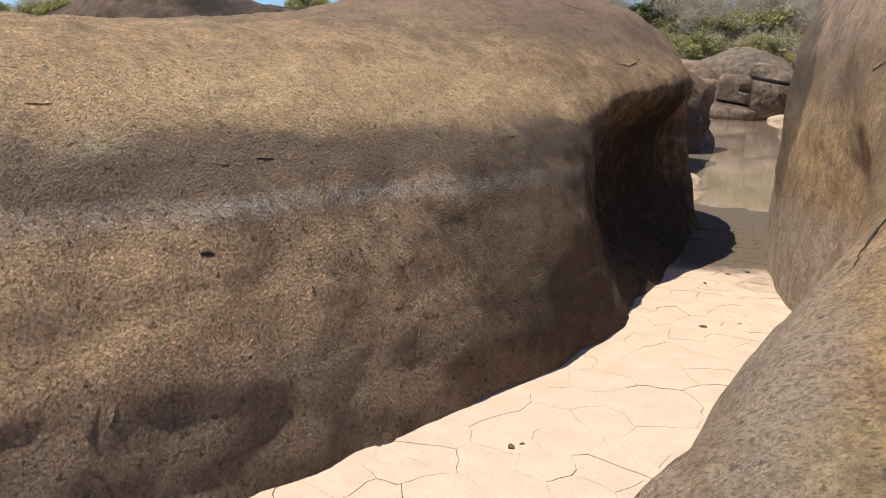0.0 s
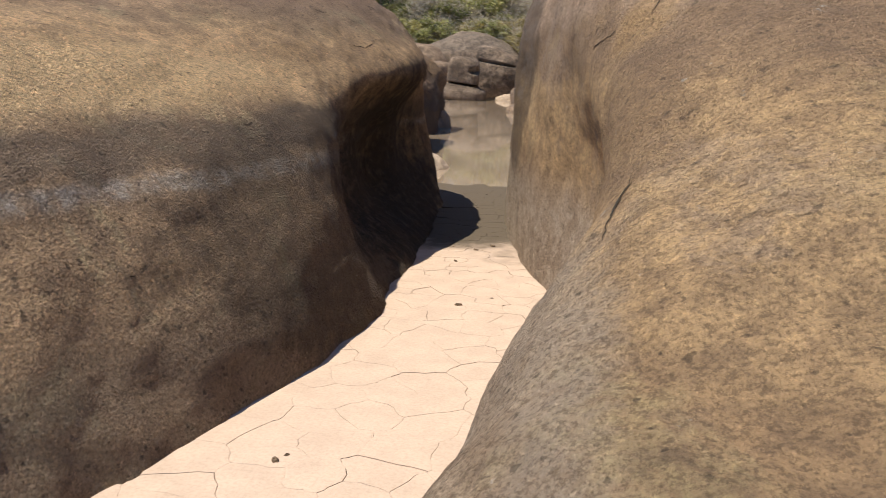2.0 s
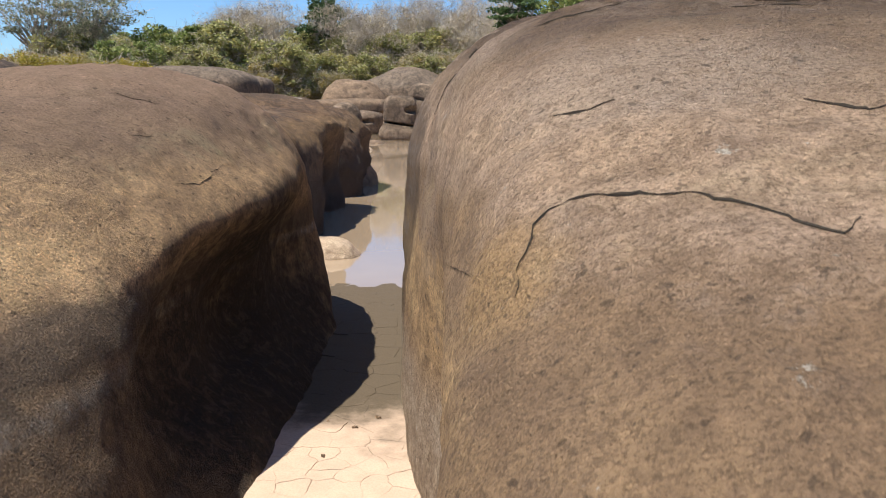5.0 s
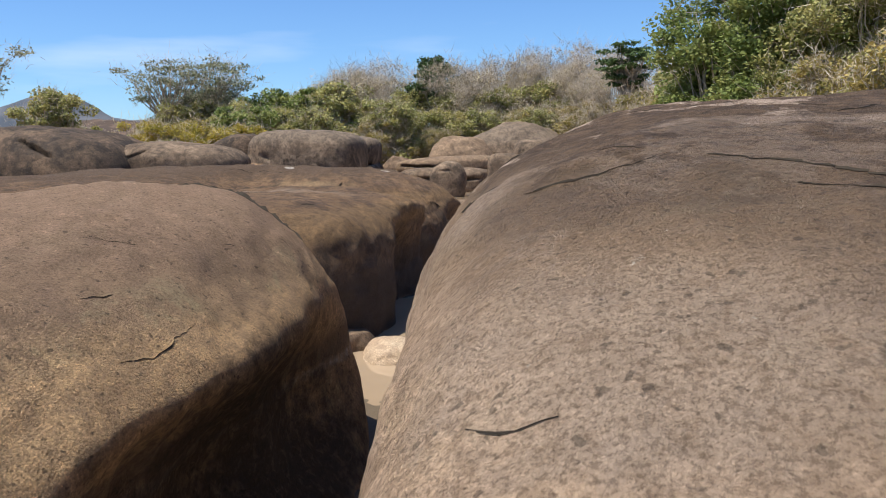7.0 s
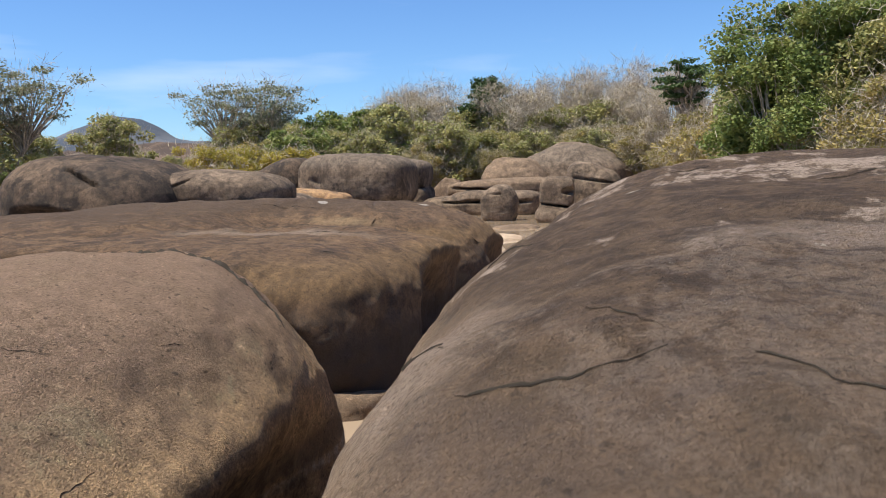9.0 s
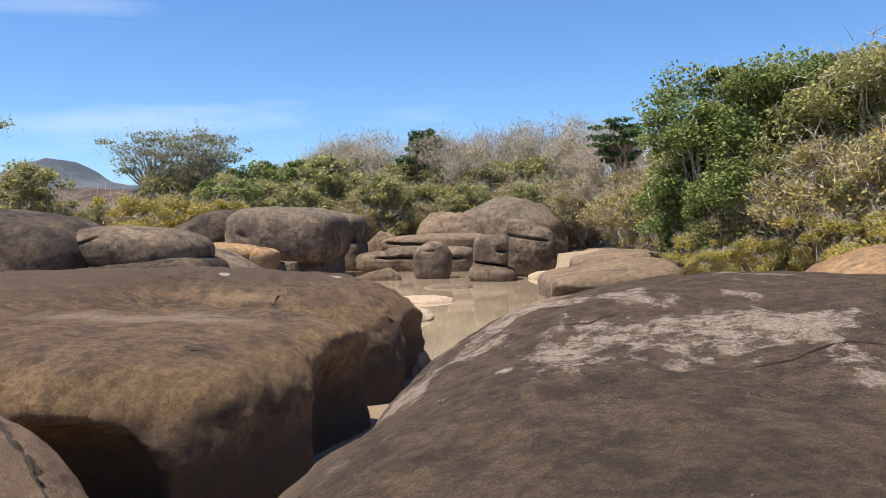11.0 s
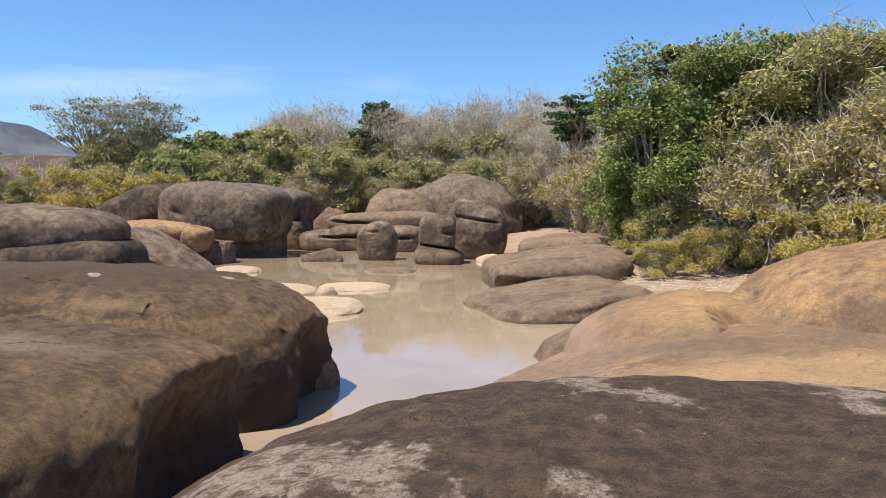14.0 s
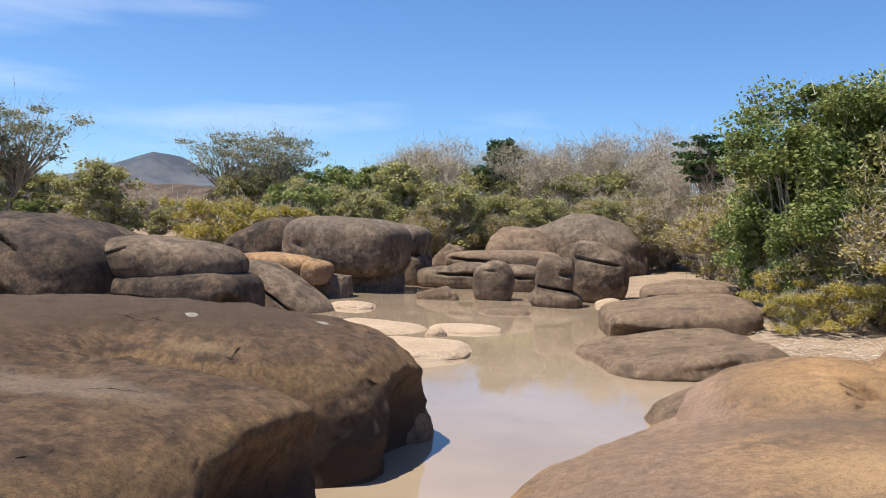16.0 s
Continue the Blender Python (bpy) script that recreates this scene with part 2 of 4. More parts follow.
ROCK_TAN = rock_material("tan_granite", (0.275, 0.19, 0.126), (0.365, 0.255, 0.168), (0.13, 0.093, 0.066), dark_at=(0.46, 0.66), k=0.5, grain=1.4, streaks=0.3)


def mud_material(name, dry, damp):
    m = Nodes(name, 0.95)
    y = m.math("ADD", m.axis(1), m.math("MULTIPLY", m.math("SUBTRACT", m.noise(1.6, 6, 0.65), 0.5), 2.2))
    c = m.mix(m.ramp(m.noise(5, 6, 0.6), 0.3, 0.7), dry, tuple(v * 0.88 for v in dry))
    c = m.mix(m.ramp(y, 4.3, 5.2), c, damp)
    c = m.mix(m.ramp(m.noise(60, 4, 0.7), 0.3, 0.6, 0.22, 0.0), c, (0.2, 0.15, 0.1))
    n = m.bump(m.noise(7, 7, 0.6), 0.25, 0.03)
    n = m.bump(m.noise(70, 4, 0.6), 0.25, 0.006, n)
    return m.done(c, n)


MUD = mud_material("dried_mud", (0.51, 0.385, 0.295), (0.085, 0.066, 0.046))


def ground_material():
    m = Nodes("dry_soil", 0.95)
    c = m.mix(m.ramp(m.noise(0.8, 7, 0.65), 0.35, 0.65), (0.235, 0.165, 0.112), (0.32, 0.235, 0.165))
    c = m.mix(m.ramp(m.noise(9, 7, 0.7), 0.48, 0.66), c, (0.17, 0.125, 0.085))
    c = m.mix(m.ramp(m.noise(45, 5, 0.7), 0.55, 0.7, 0.0, 0.6), c, (0.42, 0.33, 0.24))
    n = m.bump(m.noise(6, 8, 0.7), 0.8, 0.08)
    return m.done(c, n)


SOIL = ground_material()


def water_material():
    m = Nodes("muddy_water", 0.04)
    m.bsdf.inputs["Specular IOR Level"].default_value = 0.75
    m.bsdf.inputs["IOR"].default_value = 1.45
    c = m.mix(m.ramp(m.noise(0.25, 4, 0.6), 0.3, 0.7), (0.275, 0.208, 0.145), (0.33, 0.252, 0.176))
    n = m.bump(m.noise(2.2, 3, 0.5, m.scaled(1, 0.6, 1)), 0.03, 0.02)
    return m.done(c, n)


WATER = water_material()


def leaf_material(name, a, b, c3):
    m = Nodes(name, 0.6)
    g = m.t.nodes.new("ShaderNodeNewGeometry")
    info = m.t.nodes.new("ShaderNodeObjectInfo")
    c = m.mix(m.ramp(g.outputs["Random Per Island"], 0.0, 1.0), a, b)
    c = m.mix(m.ramp(m.noise(0.7, 4, 0.6), 0.45, 0.7), c, c3)
    c = m.mix(m.math("MULTIPLY", info.outputs["Random"], 0.35), c, tuple(v * 0.6 for v in a))
    out = m.t.nodes["Material Output"]
    thin, both = m.t.nodes.new("ShaderNodeBsdfTranslucent"), m.t.nodes.new("ShaderNodeMixShader")
    both.inputs[0].default_value = 0.3
    m.link(c, thin.inputs["Color"])
    m.link(m.bsdf.outputs[0], both.inputs[1]), m.link(thin.outputs[0], both.inputs[2])
    m.link(both.outputs[0], out.inputs["Surface"])
    return m.done(c)


LEAF_GREEN = leaf_material("green_leaves", (0.13, 0.185, 0.052), (0.25, 0.30, 0.088), (0.36, 0.345, 0.12))
LEAF_OLIVE = leaf_material("olive_leaves", (0.22, 0.23, 0.085), (0.34, 0.335, 0.125), (0.45, 0.39, 0.15))
LEAF_YELLOW = leaf_material("yellow_leaves", (0.34, 0.28, 0.05), (0.50, 0.39, 0.07), (0.30, 0.29, 0.07))
LEAF_DRY = leaf_material("dry_tan_leaves", (0.40, 0.33, 0.21), (0.52, 0.44, 0.30), (0.36, 0.33, 0.16))
LEAF_GREY = leaf_material("grey_green_leaves", (0.18, 0.20, 0.125), (0.27, 0.285, 0.185), (0.29, 0.29, 0.19))
LEAF_DARK = leaf_material("dark_green_leaves", (0.055, 0.095, 0.035), (0.09, 0.14, 0.05), (0.08, 0.12, 0.045))
LEAF_TANGLE = leaf_material("yellowing_leaves", (0.32, 0.26, 0.085), (0.43, 0.34, 0.12), (0.23, 0.23, 0.08))
TWIG = leaf_material("dry_grey_twigs", (0.55, 0.48, 0.39), (0.66, 0.59, 0.49), (0.42, 0.35, 0.26))


def bark_material():
    m = Nodes("grey_bark", 0.95)
    c = m.mix(m.ramp(m.noise(3, 6, 0.6, m.scaled(4, 4, 0.8)), 0.35, 0.65), (0.20, 0.165, 0.125), (0.46, 0.40, 0.32))
    return m.done(c, m.bump(m.noise(20, 5), 0.5, 0.02))


BARK = bark_material()


def hill_material():
    m = Nodes("distant_hill", 1.0)
    c = m.mix(m.ramp(m.noise(0.012, 7, 0.65), 0.4, 0.62), (0.055, 0.068, 0.09), (0.10, 0.108, 0.125))
    return m.done(c)


HILL = hill_material()

# ---- shapes ----


def grid_mesh(name, co, material):
    """A mesh from a grid of places (rows, columns, 3)."""
    nu, nv = co.shape[:2]
    idx = np.arange(nu * nv).reshape(nu, nv)
    a, b, c, d = idx[:-1, :-1], idx[1:, :-1], idx[1:, 1:], idx[:-1, 1:]
    faces = np.stack([a, d, c, b], -1).reshape(-1, 4)
    me = bpy.data.meshes.new(name)
    me.from_pydata(co.reshape(-1, 3).tolist(), [], faces.tolist())
    me.polygons.foreach_set("use_smooth", [True] * len(me.polygons))
    me.materials.append(material)
    me.update()
    return me


def grid_normals(co):
    du, dv = np.gradient(co, axis=0), np.gradient(co, axis=1)
    n = np.cross(du, dv)
    return n / (np.linalg.norm(n, axis=-1, keepdims=True) + 1e-9)


def fractal(co, scale, seed, octaves=4):
    flat = co.reshape(-1, 3) * scale + seed * 17.3
    return np.array([noise.fractal(Vector(p), 0.9, 2.1, octaves) for p in flat]).reshape(co.shape[:-1])


def eased(x, xs, ys):
    """Smooth values between given stations."""
    dense = np.linspace(min(xs), max(xs), 400)
    line = np.interp(dense, xs, ys)
    k = np.hanning(41)
    k /= k.sum()
    line = np.convolve(np.pad(line, 20, mode="edge"), k, mode="valid")
    return np.interp(x, dense, line)


def loaf(name, ys, lefts, rights, tops, power_l, power_r, caps, dents=(), rough=(0.06, 0.015), seed=1, res=(200, 120), crest=0.5, sink=0.35):
    """A long rounded rock lying along y: edges and height by stations, rounded ends, then local dents (place, radii, shift)."""
    y0, y1 = ys[0], ys[-1]
    u = np.linspace(0, 1, res[0])
    y = y0 + (y1 - y0) * (0.5 - 0.5 * np.cos(np.pi * (0.15 * u + 0.85 * u))) * 0.35 + (y1 - y0) * u * 0.65
    cap = np.minimum(np.clip((y - y0) / caps[0], 0, 1), np.clip((y1 - y) / caps[1], 0, 1))
    cap = (1 - (1 - cap) ** 2.4) ** (1 / 2.4)
    left, right, top = eased(y, ys, lefts), eased(y, ys, rights), eased(y, ys, tops)
    mid = left + (right - left) * crest
    th = np.linspace(0, np.pi, res[1])
    c, s = np.cos(th), np.sin(th)
    pl, pr = (eased(y, ys, np.ones(len(ys)) * p)[:, None] for p in (power_l, power_r))
    power = np.where(c[None, :] >= 0, pr, pl)
    sx, sz = np.sign(c) * np.abs(c) ** (2 / power), np.abs(s) ** (2 / power)
    half = np.where(c[None, :] >= 0, (right - mid)[:, None], (mid - left)[:, None]) * (0.04 + 0.96 * cap[:, None])
    co = np.zeros((res[0], res[1], 3))
    co[..., 0] = mid[:, None] + half * sx
    co[..., 1] = y[:, None]
    co[..., 2] = -sink + (top + sink)[:, None] * (0.02 + 0.98 * cap[:, None]) * sz
    for place, radii, shift in dents:
        d2 = (((co - np.array(place)) / np.array(radii)) ** 2).sum(-1)
        co += np.exp(-(d2**1.6))[..., None] * np.array(shift)
    n = grid_normals(co)
    co += n * (rough[0] * fractal(co, 0.7, seed, 3) + rough[1] * fractal(co, 3.5, seed + 3, 4))[..., None]
    return co


def cube_sphere(n):
    t = np.tan(np.linspace(-np.pi / 4, np.pi / 4, n))
    a, b = np.meshgrid(t, t, indexing="ij")
    one = np.ones_like(a)
    sides = [(one, a, b), (-one, b, a), (b, one, a), (a, -one, b), (a, b, one), (b, a, -one)]
    return [np.stack(s, -1) for s in sides]


def boulder(name, centre, size, turn=(0, 0, 0), power=2.6, cuts=(), lumps=0.10, grit=0.02, seed=1, n=34, material=None, label="", group="", category="boulder"):
    """A rounded stone: a superellipsoid with soft flat cuts (normal, distance in half sizes) and worn lumps. centre is the middle of its base."""
    bm = bmesh.new()
    rot = np.array(pose(0, 0, 0, *turn).to_3x3())
    size = np.array(size, float)
    half = size * (0.5, 0.5, 1.0)
    for side in cube_sphere(n):
        d = side / (np.abs(side) ** power).sum(-1, keepdims=True) ** (1 / power)
        d[..., 2] = np.where(d[..., 2] < 0, d[..., 2] * 0.25, d[..., 2])
        for normal, dist in cuts:
            nn = np.array(normal, float)
            nn /= np.linalg.norm(nn)
            over = np.maximum(d @ nn - dist, 0)
            d = d - (over * 0.93)[..., None] * nn
        co = d * half
        lump = fractal(d, 1.1, seed, 3) * lumps + fractal(d, 4.0, seed + 5, 4) * grit
        co = co * (1 + lump[..., None])
        co = co @ rot.T
        grid = [[bm.verts.new(p) for p in row] for row in co.tolist()]
        for i in range(n - 1):
            for j in range(n - 1):
                bm.faces.new((grid[i][j], grid[i + 1][j], grid[i + 1][j + 1], grid[i][j + 1])).smooth = True
    bmesh.ops.remove_doubles(bm, verts=bm.verts, dist=1e-4 * max(size))
    bmesh.ops.recalc_face_normals(bm, faces=bm.faces)
    me = bpy.data.meshes.new(name)
    bm.to_mesh(me)
    bm.free()
    me.materials.append(material)
    ob = new(name, me)
    ob.location = centre
    return tagged(ob, label or "rounded brown granite boulder at the water", category, group)


def swell(p, prim):
    """About the distance to a rounded block (middle, half sizes, power, turn)."""
    middle, half, power, turn = prim
    q = np.abs((p - np.array(middle)) @ np.array(pose(0, 0, 0, *turn).to_3x3())) / np.array(half)
    return ((q**power).sum(-1) ** (1 / power) - 1) * min(half)


def carved(label, place, core, lobes, bites=(), blend=0.3, material=None, seed=1, n=56, rough=(0.08, 0.03), category="boulder", group="river boulders", reach=None):
    """A stone of several rounded lobes grown together, with hollows and joints bitten out; every part is seen from its core."""
    core = np.array(core, float)
    reach = reach or max(np.linalg.norm(np.array(m) - core) + max(h) * 1.5 for m, h, _, _ in lobes)

    def field(p):
        d = swell(p, lobes[0])
        for prim in lobes[1:]:
            e = swell(p, prim)
            h = np.clip(0.5 + 0.5 * (e - d) / blend, 0, 1)
            d = e * (1 - h) + d * h - blend * h * (1 - h)
        for prim in bites:
            e, soft = -swell(p, prim), min(blend, min(prim[1])) * 0.5
            h = np.clip(0.5 + 0.5 * (e - d) / soft, 0, 1)
            d = d * (1 - h) + e * h + soft * h * (1 - h)
        return d

    bm = bmesh.new()
    for side in cube_sphere(n):
        ray = side / np.linalg.norm(side, axis=-1, keepdims=True)
        far = np.zeros(ray.shape[:2])
        steps = np.linspace(0.02, 1.0, 48) * reach
        for r in steps:
            far = np.where(field(core + ray * r) < 0, r, far)
        lo, hi = far, far + steps[1] - steps[0]
        for _ in range(9):
            mid = 0.5 * (lo + hi)
            inside = field(core + ray * mid[..., None]) < 0
            lo, hi = np.where(inside, mid, lo), np.where(inside, hi, mid)
        co = core + ray * lo[..., None]
        co = co + ray * (rough[0] * fractal(co, 0.7, seed, 3) + rough[1] * fractal(co, 3.2, seed + 4, 4))[..., None]
        grid = [[bm.verts.new(p) for p in row] for row in co.tolist()]
        for i in range(n - 1):
            for j in range(n - 1):
                bm.faces.new((grid[i][j], grid[i + 1][j], grid[i + 1][j + 1], grid[i][j + 1])).smooth = True
    bmesh.ops.remove_doubles(bm, verts=bm.verts, dist=0.002)
    bmesh.ops.recalc_face_normals(bm, faces=bm.faces)
    me = bpy.data.meshes.new("boulder")
    bm.to_mesh(me)
    bm.free()
    me.materials.append(material)
    ob = new("boulder", me)
    ob.location = place
    return tagged(ob, label, category, group)


# ---- ground and water ----


def pool(x, y):
    """Below 0 in the river bed and above 0 on the banks, in about metres."""
    right = np.interp(y, [-12, 0, 9, 14, 20, 24.5, 28, 33, 40, 47, 54, 62, 70, 80], [1, 1, 0.5, 0, -0.6, 0.7, 1.6, 1.6, -0.5, -1.8, -3.5, -4.6, -6.5, -9])
    left = np.interp(y, [-12, 0, 9, 14, 24, 34, 44, 54, 64, 74, 80], [-3, -3, -4, -9, -12, -15, -19, -21, -24, -24, -20])
    return np.maximum(np.maximum(x - right, left - x), np.maximum(y - 77, -14 - y))


def ground_height(x, y):
    d = pool(x, y)
    bank = np.where(d < 0, np.maximum(d * 0.25, -0.5), 0)
    slope = np.where(y > 27, 0.16, 0.2)
    rise = np.clip(d, 0, 400)
    up = 2.6 * (1 - np.exp(-rise * slope / 2.6))
    return bank + up + 0.3 * np.sin(x * 0.11 + 1) * np.sin(y * 0.07) * np.clip(rise / 20, 0, 1) - 0.04


def ground():
    g = np.linspace(-1, 1, 260)
    sx = np.sinh(g * 5.2) / np.sinh(5.2) * 2500
    gx, gy = np.meshgrid(sx - 4, sx + 35, indexing="ij")
    h = ground_height(gx, gy)
    h += 0.12 * np.array([noise.fractal(Vector((a * 0.5, b * 0.5, 3)), 0.9, 2, 3) for a, b in zip(gx.ravel(), gy.ravel())]).reshape(gx.shape) * np.clip(pool(gx, gy), 0, 1)
    channel = (gy < 13) & (gy > -14) & (np.abs(gx) < 5)
    h = np.where(channel, np.minimum(h, -0.45), h)
    me = grid_mesh("ground", np.stack([gx, gy, h], -1), SOIL)
    me.flip_normals()
    tagged(new("ground", me), "dry brown sandy soil with leaf litter on the river banks", "ground", kind="structure")


ground()


def water():
    u, v = np.meshgrid(np.linspace(-26, 4, 8), np.linspace(8.2, 79, 12), indexing="ij")
    me = grid_mesh("water", np.stack([u, v, 0 * u - 0.04], -1), WATER)
    me.flip_normals()
    tagged(new("water", me), "still muddy brown water of a shallow river pool", "water", kind="structure")


water()

# ---- dried mud of the channel ----


def mud_level(y):
    return np.interp(y, [-20, 7.4, 8.6, 9.6, 11.5], [0, 0, -0.012, -0.045, -0.2])


def mud_bed():
    u, v = np.meshgrid(np.linspace(-4.2, 1.6, 60), np.linspace(-12, 12.5, 200), indexing="ij")
    z = mud_level(v) - 0.014
    z += 0.006 * np.array([noise.noise(Vector((a * 2, b * 2, 0))) for a, b in zip(u.ravel(), v.ravel())]).reshape(u.shape)
    me = grid_mesh("mud_floor", np.stack([u, v, z], -1), MUD)
    me.flip_normals()
    return tagged(new("mud_floor", me), "pale dried mud floor of the channel with fine cracks", "mud", kind="structure")


mud_floor = mud_bed()

# ---- the large rocks ----


def big_rock(name, label, co, material):
    ob = new(name, grid_mesh(name, co, material))
    return tagged(ob, label, "boulder", "large river rocks")


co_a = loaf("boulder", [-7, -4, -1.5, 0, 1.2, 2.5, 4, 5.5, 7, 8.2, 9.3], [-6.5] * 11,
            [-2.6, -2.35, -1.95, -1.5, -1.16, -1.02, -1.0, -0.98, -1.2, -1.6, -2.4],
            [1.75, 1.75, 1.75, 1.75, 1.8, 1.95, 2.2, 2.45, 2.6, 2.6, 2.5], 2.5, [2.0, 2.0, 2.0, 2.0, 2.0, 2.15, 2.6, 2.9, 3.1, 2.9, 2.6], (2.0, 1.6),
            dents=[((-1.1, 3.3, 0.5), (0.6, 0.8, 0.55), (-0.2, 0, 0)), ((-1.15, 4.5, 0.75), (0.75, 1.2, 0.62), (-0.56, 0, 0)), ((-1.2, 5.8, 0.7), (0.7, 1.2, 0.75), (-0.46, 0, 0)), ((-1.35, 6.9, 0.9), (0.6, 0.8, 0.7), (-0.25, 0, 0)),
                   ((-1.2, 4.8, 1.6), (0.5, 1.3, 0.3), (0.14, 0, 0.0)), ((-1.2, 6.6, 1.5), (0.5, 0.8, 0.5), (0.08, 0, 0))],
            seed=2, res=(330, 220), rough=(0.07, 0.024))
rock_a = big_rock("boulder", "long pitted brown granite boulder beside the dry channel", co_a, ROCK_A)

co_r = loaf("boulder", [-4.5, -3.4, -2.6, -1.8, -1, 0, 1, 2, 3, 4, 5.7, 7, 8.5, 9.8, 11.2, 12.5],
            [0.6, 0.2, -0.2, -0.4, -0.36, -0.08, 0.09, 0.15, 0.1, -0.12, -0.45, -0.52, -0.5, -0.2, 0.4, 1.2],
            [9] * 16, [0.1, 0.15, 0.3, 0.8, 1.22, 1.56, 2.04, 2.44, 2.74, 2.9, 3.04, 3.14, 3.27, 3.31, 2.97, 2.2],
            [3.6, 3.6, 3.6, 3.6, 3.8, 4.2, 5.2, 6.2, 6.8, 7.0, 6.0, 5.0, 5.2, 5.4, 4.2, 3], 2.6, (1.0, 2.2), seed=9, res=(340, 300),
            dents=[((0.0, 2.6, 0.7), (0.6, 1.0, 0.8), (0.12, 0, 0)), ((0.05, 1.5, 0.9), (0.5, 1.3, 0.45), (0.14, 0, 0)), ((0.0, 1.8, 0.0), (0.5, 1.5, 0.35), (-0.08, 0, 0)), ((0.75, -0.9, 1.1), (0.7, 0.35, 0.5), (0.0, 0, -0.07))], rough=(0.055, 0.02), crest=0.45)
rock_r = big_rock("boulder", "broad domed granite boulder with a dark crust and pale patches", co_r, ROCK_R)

FLAT = (0, 0, 0)
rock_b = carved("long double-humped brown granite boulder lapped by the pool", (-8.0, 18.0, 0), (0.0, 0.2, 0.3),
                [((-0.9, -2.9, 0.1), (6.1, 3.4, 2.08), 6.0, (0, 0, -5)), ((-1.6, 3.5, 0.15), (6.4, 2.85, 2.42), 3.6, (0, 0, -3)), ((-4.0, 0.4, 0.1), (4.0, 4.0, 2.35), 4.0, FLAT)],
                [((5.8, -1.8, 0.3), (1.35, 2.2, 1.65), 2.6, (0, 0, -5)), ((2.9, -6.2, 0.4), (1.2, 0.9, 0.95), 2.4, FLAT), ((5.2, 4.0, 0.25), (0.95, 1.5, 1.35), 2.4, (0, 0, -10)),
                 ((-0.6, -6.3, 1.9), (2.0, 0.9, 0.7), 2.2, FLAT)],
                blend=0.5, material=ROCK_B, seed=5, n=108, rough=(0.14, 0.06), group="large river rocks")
boulder("boulder", (-4.05, 23.1, -0.2), (1.1, 1.8, 0.85), (0, 12, 20), 2.3, seed=17, material=ROCK_TAN, label="pale toe of rock at the foot of the long boulder", group="river boulders", lumps=0.08)

# orange rocks on the near right shore
co_o = loaf("boulder", [13.2, 15, 17, 19, 21, 24, 27.5, 31.5], [1.2, -0.2, -0.9, -1.25, -1.05, 0.3, 1.1, 1.9], [14] * 8, [1.3, 1.55, 1.65, 1.65, 1.65, 1.7, 1.5, 0.8], 1.75, 2.6, (1.5, 2.5),
            seed=12, res=(220, 160), crest=0.55, rough=(0.10, 0.03))
rock_o = big_rock("boulder", "low sloping orange granite outcrop running into the pool", co_o, ROCK_ORANGE)
upper = carved("large rounded orange granite boulder above the shore", (6.0, 24.8, 0), (0.2, 0.6, 0.6),
               [((3.9, 0.4, 0.1), (4.9, 3.7, 3.2), 3.0, (0, -7, 5)), ((-1.9, 0.0, 0.1), (2.6, 3.3, 1.78), 2.4, (0, -8, 14))],
               [((-0.7, -3.2, 1.8), (0.3, 2.4, 1.3), 2.0, (0, 0, 18))], blend=0.25, material=ROCK_ORANGE, seed=14, n=80, rough=(0.10, 0.03))
boulder("boulder", (2.9, 27.0, -0.1), (4.6, 4.0, 1.1), (0, -10, 30), 2.4, seed=15, material=ROCK_TAN, label="sloping pinkish granite slab at the water's edge", lumps=0.06)

